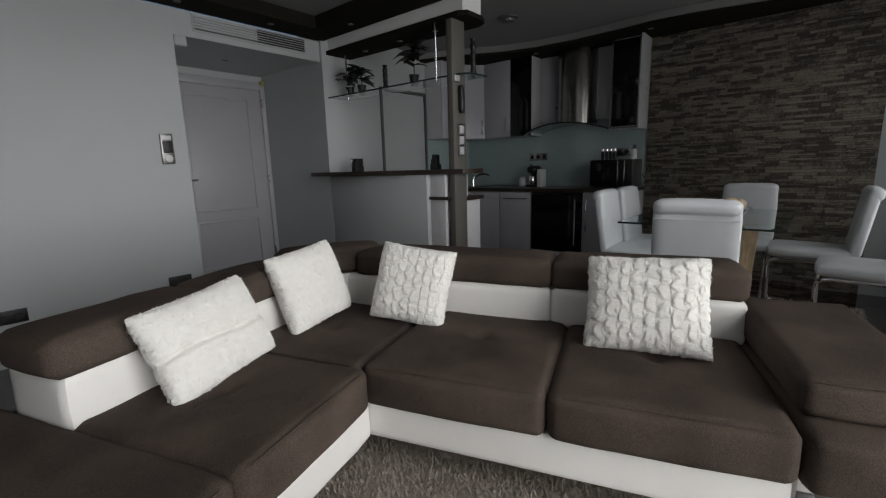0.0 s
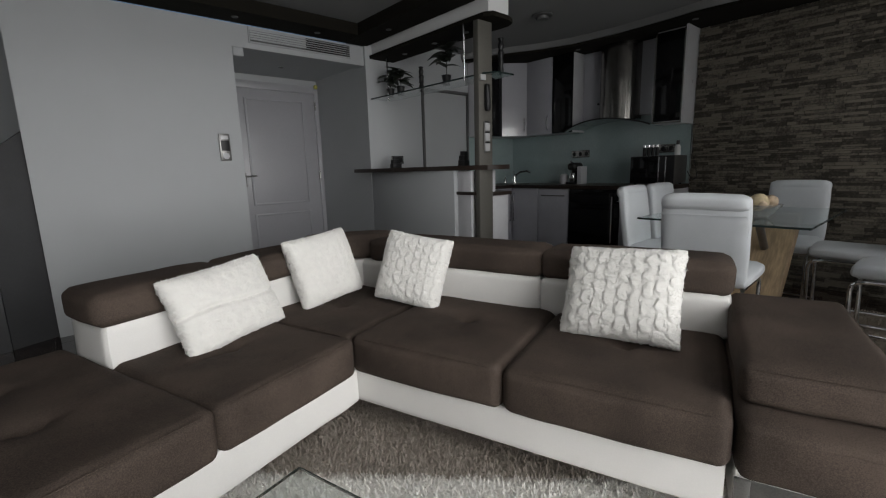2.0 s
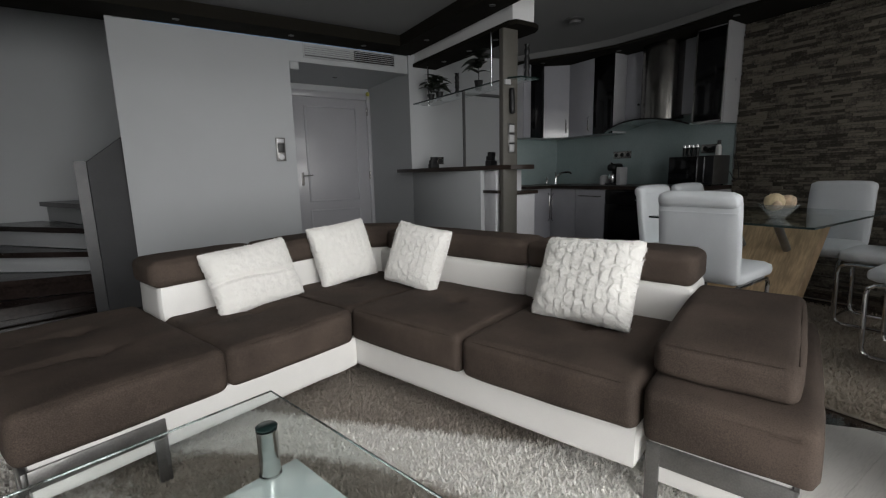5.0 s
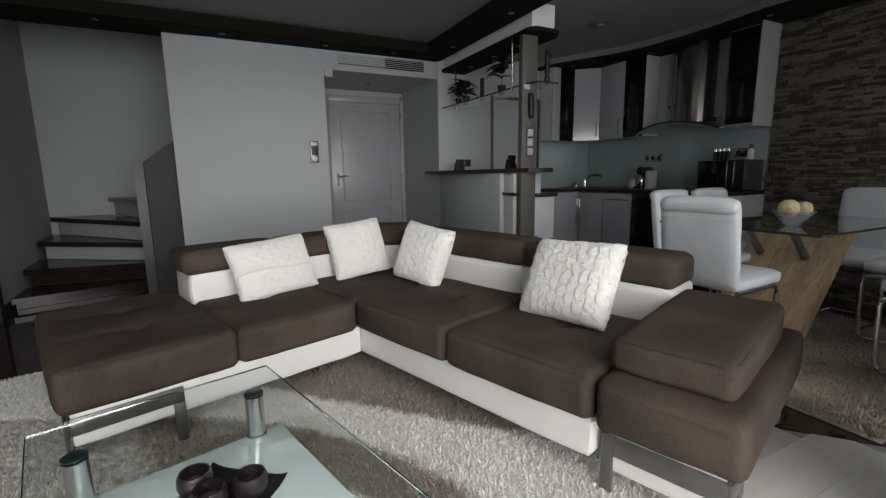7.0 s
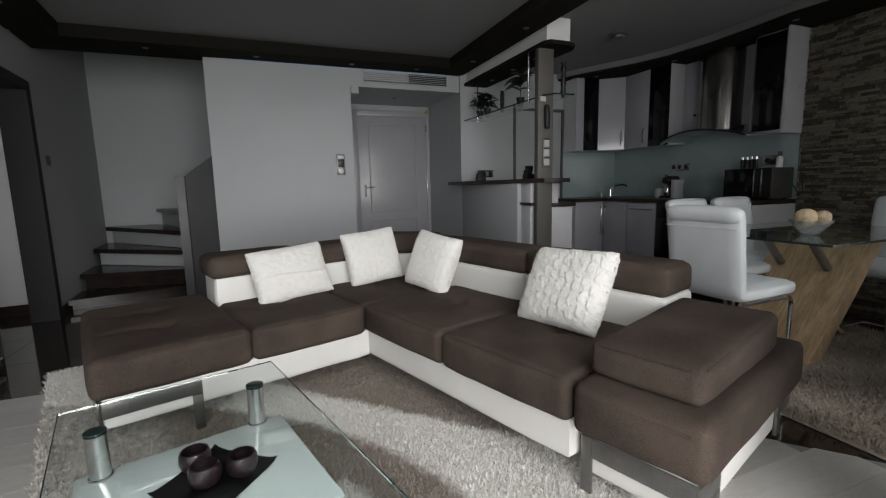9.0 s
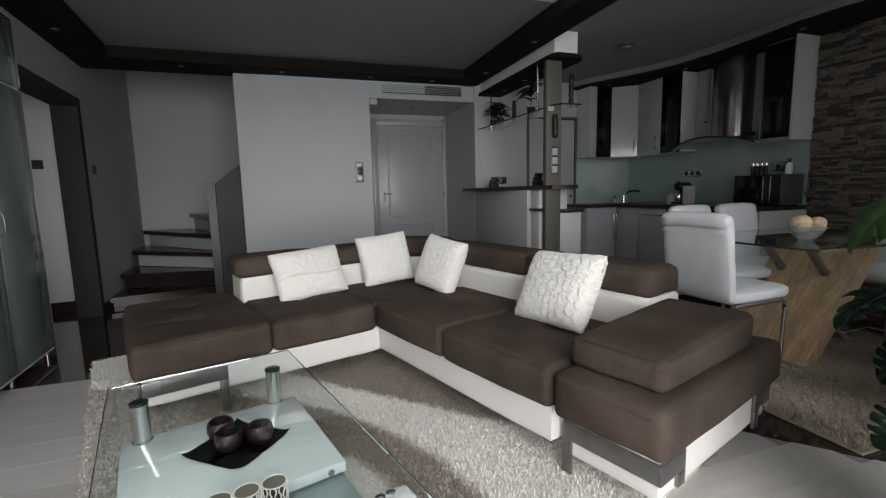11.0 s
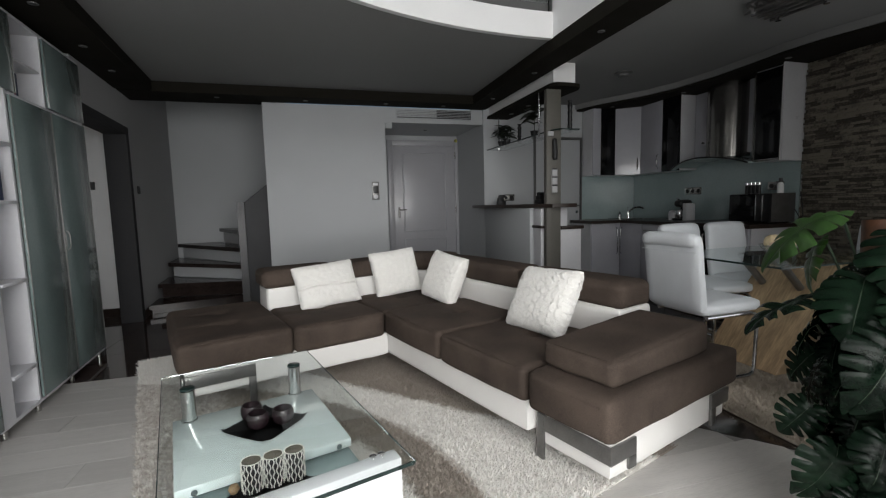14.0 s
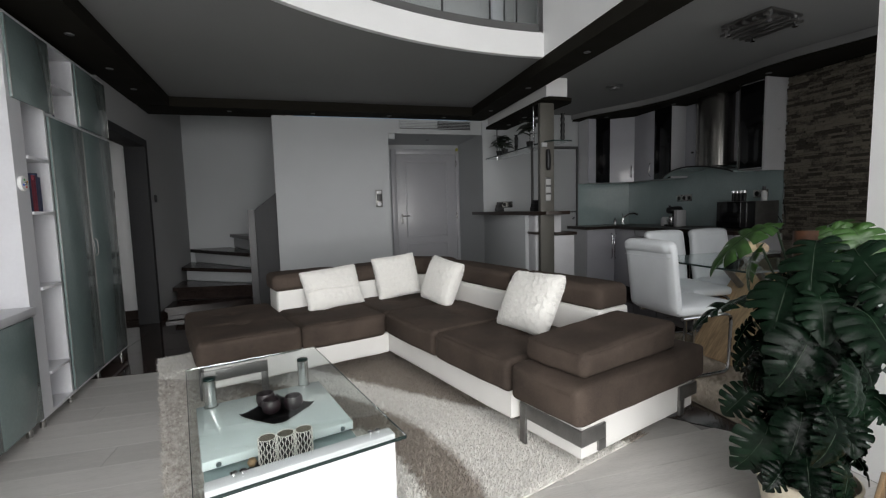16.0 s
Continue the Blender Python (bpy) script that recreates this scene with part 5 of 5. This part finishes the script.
# ---- wall unit ----
WX = -0.72
wu = thing("wall_unit", I_, "white wall unit with frosted glass doors and open shelves", "wall unit")
for y0, y1, z0, z1 in ((0.98, 1.11, 0.06, 2.27), (1.36, 1.38, 0.06, 2.27), (2.39, 2.41, 0.06, 2.27), (1.38, 2.39, 2.25, 2.27), (1.11, 1.36, 2.25, 2.27), (1.38, 2.39, 0.06, 0.08), (1.11, 1.36, 0.06, 0.08), (1.38, 2.39, 1.80, 1.815), (1.46, 1.475, 1.815, 2.25), (1.83, 1.845, 1.815, 2.25)):
    part("panel", bx(-1.10, WX, y0, y1, z0, z1), CABWHITE, wu)
part("back_panel", bx(-1.115, -1.102, 0.3, 2.41, 0.06, 2.27), CABWHITE, wu)
for z in (1.53, 1.22, 0.79, 0.30):
    part("shelf", bx(-1.10, WX + 0.01, 1.112, 1.358, z - 0.018, z, 0.002), CABWHITE, wu)
part("shelf", bx(-1.10, WX - 0.01, 1.476, 1.828, 2.02, 2.035, 0.002), CABWHITE, wu)
def glass_door(y0, y1, z0, z1, handle=None):
    dd = part("door", bx(WX + 0.002, WX + 0.014, y0 + 0.004, y1 - 0.004, z0, z1, 0.002), FROST, wu, "frosted grey-green glass door")
    for a0, a1 in ((y0 + 0.003, y0 + 0.009), (y1 - 0.009, y1 - 0.003)):
        part("door_edge", bx(WX + 0.0145, WX + 0.018, a0, a1, z0, z1, 0.001), BRACKET, dd)
    if handle:
        upright_handle(dd, WX + 0.016, handle, 0.90, 1.03, 0.02, 0, 0.003)


glass_door(1.38, 1.86, 0.085, 1.795, 1.83)
glass_door(1.86, 2.395, 0.085, 1.795, 1.89)
glass_door(1.00, 1.46, 1.82, 2.245)
glass_door(1.845, 2.395, 1.82, 2.245)
for y in (1.05, 1.40, 1.86, 2.36):
    part("foot", rod(bmesh.new(), (WX - 0.03, y, 0), (WX - 0.03, y, 0.06), 0.015), STEEL, wu)
low = thing("sideboard", I_, "low white cabinet with frosted glass door and thick top", "cabinet")
part("body", bx(-1.10, WX - 0.002, 0.2, 0.978, 0.07, 0.66, 0.003), CABWHITE, low)
part("top", bx(-1.10, WX + 0.03, 0.2, 0.978, 0.662, 0.705, 0.004), CABWHITE, low)
part("door", bx(WX, WX + 0.014, 0.6, 0.972, 0.08, 0.65, 0.002), FROST, low, "frosted grey-green glass door")
part("door", bx(WX, WX + 0.014, 0.21, 0.595, 0.08, 0.65, 0.002), FROST, low, "frosted grey-green glass door")
for y in (0.25, 0.93):
    part("foot", rod(bmesh.new(), (WX - 0.04, y, 0), (WX - 0.04, y, 0.07), 0.015), STEEL, low)
ctl = thing("remote_control", pose(WX + 0.001, 1.03, 1.37, 0, 90, 0), "round white remote control in a wall holder", "control")
part("body", lathe(bmesh.new(), [(0.040, 0), (0.042, 0.008), (0.038, 0.016), (0.005, 0.018)], 24), WHITE, ctl)
for k_, col_ in enumerate(((0.7, 0.05, 0.04), (0.75, 0.45, 0.03), (0.08, 0.45, 0.12), (0.05, 0.15, 0.6))):
    part("colour_key", lathe(bmesh.new(), [(0.007, 0.0182), (0.006, 0.020)], 10, Matrix.Translation((0.020 * math.cos(k_ * 1.571 + 0.4), 0.020 * math.sin(k_ * 1.571 + 0.4), 0))), mat("colour_key_" + "abcd"[k_], col_, 0.4), ctl)
part("dial", lathe(bmesh.new(), [(0.010, 0.0185), (0.009, 0.022), (0.003, 0.023)], 18), STEEL, ctl)
rnd = random.Random(3)
y = 1.50
for i in range(7):
    w_ = rnd.uniform(0.016, 0.03)
    solid("book", bx(-0.95, -0.775, y, y + w_ - 0.002, 1.8155, 1.8155 + rnd.uniform(0.13, 0.19), 0.002), BOOKS, I_, "small cloth-bound book standing on the open shelf", "book", group="books in the wall unit")
    y += w_
# Book shapes added here in place of a rack of red and black bottles.
y = 1.15
for i in range(5):
    solid("book", bx(-0.90, -0.735, y, y + 0.024, 1.2205, 1.2205 + rnd.uniform(0.17, 0.23), 0.002), BOOKS, I_, "small cloth-bound book standing on the open shelf", "book", group="books in the wall unit")
    y += 0.026
for z in (0.3005, 0.7905):
    solid("grey_vase", lathe(bmesh.new(), [(0.03, 0), (0.06, 0.06), (0.065, 0.11), (0.04, 0.17), (0.025, 0.19)], 18), GREYPANEL, pose(-0.86, 1.20, z), "round grey vase on an open shelf", "vase")

# ---- monstera ----
def monstera(size, seed):
    """A broad heart-shaped leaf cut into lobes by slits between its ribs."""
    rnd = random.Random(seed)
    bm = bmesh.new()
    lobes = 6
    curl = rnd.uniform(0.45, 0.95)

    def rim(s):
        t = radians(158) * (1 - s)
        r = 0.53 * (1 + 0.06 * math.cos(t)) + 0.11 * math.exp(-(t / 0.3) ** 2)
        return 0.40 + r * math.cos(t), r * math.sin(t) * 1.02

    def lift(x, y, bulge):
        return (0.20 * abs(y) - 0.75 * y * y + 0.02 * math.sin(9 * x + 4 * abs(y)) - curl * max(0.0, x - 0.15) ** 2 + bulge) * size

    for side in (1, -1):
        for k in range(lobes):
            s0, s1 = k / lobes, (k + 1) / lobes
            slit = rnd.uniform(0.30, 0.55)
            wide = 0.0 if k in (0, 5) else rnd.choice((0.0, 0.20, 0.34, 0.46, 0.55))
            tuck = rnd.uniform(-0.06, 0.06)
            grid = []
            for i in range(8):
                f = i / 7
                gap = wide * max(0.0, (f - slit) / (1 - slit)) ** 0.5 if f > slit else 0.0
                row = []
                for j in range(6):
                    g = j / 5
                    s = s0 + (s1 - s0) * (0.5 + (g - 0.5) * (1 - gap * (0.55 if k == lobes - 1 else 1)))
                    mx = 0.02 + 0.93 * s
                    ex, ey = rim(s)
                    ff = f * (1 - 0.05 * (2 * g - 1) ** 4 * (f > 0.6))
                    x, y = mx + (ex - mx) * ff, ey * ff
                    z = lift(x, y, (0.030 * (1 - (2 * g - 1) ** 2) + tuck * f) * min(1, 2 * f))
                    row.append(bm.verts.new((x * size, side * y * size, z)))
                grid.append(row)
            for i in range(7):
                for j in range(5):
                    q = (grid[i][j], grid[i + 1][j], grid[i + 1][j + 1], grid[i][j + 1])
                    bm.faces.new(q[::-1] if side > 0 else q)
    bmesh.ops.remove_doubles(bm, verts=bm.verts[:], dist=0.004 * size)
    n_ = len(bm.faces)
    tube(bm, [(x * size, 0, lift(x, 0, 0.001)) for x in (0.0, 0.2, 0.4, 0.6, 0.8, 0.95)], 0.009 * size, 5)
    bm.faces.ensure_lookup_table()
    for f in bm.faces[n_:]:
        f.material_index = 1
    return bm


def leaf_mesh(size, seed, material):
    me = mesh_of("leaf", monstera(size, seed), material, smooth=False)
    me.shade_smooth()
    me.materials.append(STEM)
    return me


PL = (2.31, -1.02)
pl = thing("monstera_plant", pose(PL[0], PL[1], 0), "large dark green monstera plant in a cream pot", "plant")
POT = Matrix.Translation((-0.06, -0.04, 0))
part("pot", lathe(bmesh.new(), [(0.10, 0), (0.112, 0.02), (0.142, 0.18), (0.150, 0.222), (0.142, 0.226), (0.132, 0.19), (0.002, 0.18)], 32, POT), CREAM, pl, "cream ceramic pot")
part("soil", lathe(bmesh.new(), [(0.130, 0.192), (0.126, 0.202), (0.002, 0.21)], 24, POT), GROUT, pl)
rnd = random.Random(11)
GOLD = 137.5
def leaf_at(x, yv, h_, az, pitch_, me, roll_=0.0, size_=1.0):
    lf = new("leaf", me)
    lf.parent = pl
    lf.matrix_basis = pose(x, yv, h_, 0, 0, az) @ pose(0, 0, 0, roll_, pitch_, 0) @ Matrix.Diagonal((size_, size_, size_, 1))
    part("stem", tube(bmesh.new(), [(-0.06 + 0.05 * math.cos(radians(az)), -0.04 + 0.05 * math.sin(radians(az)), 0.20), (-0.03 + 0.25 * x, -0.02 + 0.25 * yv, 0.2 + 0.65 * (h_ - 0.2)), (x, yv, h_ - 0.001)], 0.0042, 6), STEM, pl)


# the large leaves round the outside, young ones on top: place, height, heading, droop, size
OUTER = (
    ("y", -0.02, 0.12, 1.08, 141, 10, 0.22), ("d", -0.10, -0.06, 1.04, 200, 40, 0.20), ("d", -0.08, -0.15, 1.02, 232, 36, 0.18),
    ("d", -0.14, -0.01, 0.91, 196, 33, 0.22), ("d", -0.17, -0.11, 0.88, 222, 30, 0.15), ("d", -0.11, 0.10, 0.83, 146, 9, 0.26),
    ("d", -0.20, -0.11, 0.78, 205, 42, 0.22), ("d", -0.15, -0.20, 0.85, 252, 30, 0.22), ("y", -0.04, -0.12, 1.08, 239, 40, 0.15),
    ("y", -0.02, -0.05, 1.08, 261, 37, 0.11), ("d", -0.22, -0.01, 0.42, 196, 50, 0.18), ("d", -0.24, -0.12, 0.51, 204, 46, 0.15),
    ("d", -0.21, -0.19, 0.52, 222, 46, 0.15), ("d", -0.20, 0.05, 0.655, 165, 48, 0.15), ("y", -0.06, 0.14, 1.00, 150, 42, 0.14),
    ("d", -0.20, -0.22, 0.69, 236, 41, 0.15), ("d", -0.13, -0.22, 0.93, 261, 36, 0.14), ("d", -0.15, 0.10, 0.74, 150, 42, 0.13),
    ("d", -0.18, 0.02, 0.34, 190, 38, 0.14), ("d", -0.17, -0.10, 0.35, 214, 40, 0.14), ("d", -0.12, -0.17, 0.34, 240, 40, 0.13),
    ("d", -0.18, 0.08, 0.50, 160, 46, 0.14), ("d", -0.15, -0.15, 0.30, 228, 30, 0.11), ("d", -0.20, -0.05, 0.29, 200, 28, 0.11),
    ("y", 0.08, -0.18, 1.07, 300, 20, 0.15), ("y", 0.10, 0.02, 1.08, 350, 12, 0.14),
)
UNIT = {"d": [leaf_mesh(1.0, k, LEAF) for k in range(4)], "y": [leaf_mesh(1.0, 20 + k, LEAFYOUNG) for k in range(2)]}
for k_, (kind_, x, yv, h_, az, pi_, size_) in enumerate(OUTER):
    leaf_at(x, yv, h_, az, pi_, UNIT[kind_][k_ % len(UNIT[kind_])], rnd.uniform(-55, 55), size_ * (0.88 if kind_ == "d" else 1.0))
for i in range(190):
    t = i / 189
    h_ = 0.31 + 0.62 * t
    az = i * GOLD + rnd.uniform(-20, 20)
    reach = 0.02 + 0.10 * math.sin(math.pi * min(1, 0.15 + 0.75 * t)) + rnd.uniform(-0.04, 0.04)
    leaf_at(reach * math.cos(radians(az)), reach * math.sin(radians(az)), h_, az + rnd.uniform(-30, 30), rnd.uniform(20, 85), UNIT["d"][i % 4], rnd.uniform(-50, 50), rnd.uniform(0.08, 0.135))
part("moss_pole", tube(bmesh.new(), [(-0.02, 0.0, 0.20), (0.03, 0.03, 0.65), (0.055, 0.05, 1.06)], 0.05, 14), BARK, pl, "brown coir support pole")
cr = thing("wooden_crate", pose(2.305, -1.345, 0, 0, 0, 20), "light wooden crate beside the plant", "crate")
part("front", bx(-0.14, 0.14, -0.11, -0.098, 0.01, 0.27, 0.002), TAN, cr)
part("back", bx(-0.14, 0.14, 0.098, 0.11, 0.01, 0.27, 0.002), TAN, cr)
for x in (-0.14, 0.128):
    part("side", bx(x, x + 0.012, -0.097, 0.097, 0.01, 0.27, 0.002), TAN, cr)
part("bottom", bx(-0.127, 0.127, -0.097, 0.097, 0.0, 0.012), TAN, cr)

# ---- stone wall, floor tiles and planks ----
WEST = structure("wall_stone", bx(2.352, 2.359, -4.06, -2.325, 0, 2.348), STONEBACK, R_, "split stone cladding of brown and grey strips")
rnd = random.Random(21)
strips = []
z = 0.002
while z < 2.33:
    h_ = rnd.choice((0.016, 0.020, 0.024, 0.028))
    h_ = min(h_, 2.345 - z)
    b_ = -4.06 + rnd.uniform(-0.1, 0)
    while b_ < -2.33:
        w_ = rnd.uniform(0.05, 0.19)
        b0, b1 = max(b_, -4.06), min(b_ + w_, -2.326)
        if b1 - b0 > 0.015:
            strips.append((b0, b1, z, z + h_, rnd.uniform(0.004, 0.026)))
        b_ += w_
    z += h_
def stone_block(bm, b0, b1, z0, z1, dep):
    g = 0.0012
    pts = [(2.352, b0 + g, z0 + g), (2.352, b1 - g, z0 + g), (2.352, b1 - g, z1 - g), (2.352, b0 + g, z1 - g)]
    fr_ = [(2.352 - dep + rnd.uniform(-0.003, 0.003), y + rnd.uniform(0, 0.002), zz) for _, y, zz in pts]
    v = [bm.verts.new(c) for c in pts + fr_]
    for f in ((7, 6, 5, 4), (0, 1, 5, 4), (1, 2, 6, 5), (2, 3, 7, 6), (3, 0, 4, 7)):
        bm.faces.new([v[k] for k in f])
    bmesh.ops.recalc_face_normals(bm, faces=bm.faces[-5:])


near = [s for s in strips if 0.95 < s[2] < 2.0 and s[0] > -3.5]
near = near[:290]
nearset = set(near)
rest = bmesh.new()
for s in strips:
    if s in nearset:
        t = bmesh.new()
        stone_block(t, *s)
        part("stone", t, STONE, WEST, smooth=False)
    else:
        stone_block(rest, *s)
tagged(part("stone_rest", rest, STONEREST, WEST, smooth=False), kind="stuff")

# planks of the living zone: rows across the room, cut on a slant towards the dining corner
FLOOR = structure("floor_living", bx(-4.4, 0.12, -7.45, -1.95, -0.0075, -0.004), PLANKBASE, R_, "pale grey oak laminate floor of the living area")
def east_end(b_):
    if b_ > -3.6:
        return -0.36
    if b_ > -4.15:
        return -0.36 + (-3.6 - b_) * 0.86
    return 0.118


rnd = random.Random(8)
b_ = -1.95
row = 0
pm = {}
while b_ > -7.3:
    x = -4.4 + rnd.uniform(-1.0, 0)
    while x < east_end(b_ - 0.1):
        x1 = min(x + 1.29, east_end(b_ - 0.1))
        x0 = max(x, -4.4)
        if x1 - x0 > 0.03:
            w_ = round(x1 - x0, 3)
            if w_ not in pm:
                pm[w_] = mesh_of("plank", bx(0.0004, w_ - 0.0004, -0.193 + 0.0004, -0.0004, -0.0038, 0.0, 0.0006, 1), PLANK, smooth=False)
            o = new("plank", pm[w_])
            o.parent = FLOOR
            o.location = (x0, b_, 0.0)
        x += 1.29
    b_ -= 0.193
TB = structure("floor_tiles", bx(-4.4, 2.5, -1.949, 1.09, -0.0078, -0.0046), GROUT, R_, "polished dark brown floor tiles of the entrance and kitchen")
tm = {}
def lay(a0, a1, b0, b1):
    a = a0
    while a < a1 - 0.02:
        b_ = b0
        while b_ < b1 - 0.02:
            w_, d_ = round(min(0.6, a1 - a), 3), round(min(0.6, b1 - b_), 3)
            if (w_, d_) not in tm:
                tm[(w_, d_)] = mesh_of("tile", bx(0.0012, w_ - 0.0012, 0.0012, d_ - 0.0012, -0.0042, 0.0, 0.001, 1), TILE, smooth=False)
            o = new("tile", tm[(w_, d_)])
            o.parent = TB
            o.location = (a, b_, 0)
            b_ += 0.6
        a += 0.6


lay(-4.4, 2.36, -1.948, 1.08)
lay(0.13, 2.36, -4.348, -1.952)
lay(-0.355, 0.128, -3.55, -1.952)
ds = bmesh.new()
prism(ds, [(-0.40, -3.56), (0.10, -4.14), (0.13, -4.14), (0.13, -3.56)], -0.004, 0.0015)
structure("trim_floor_edge", ds, TILE, R_, "dark polished slanting floor edge by the dining corner")
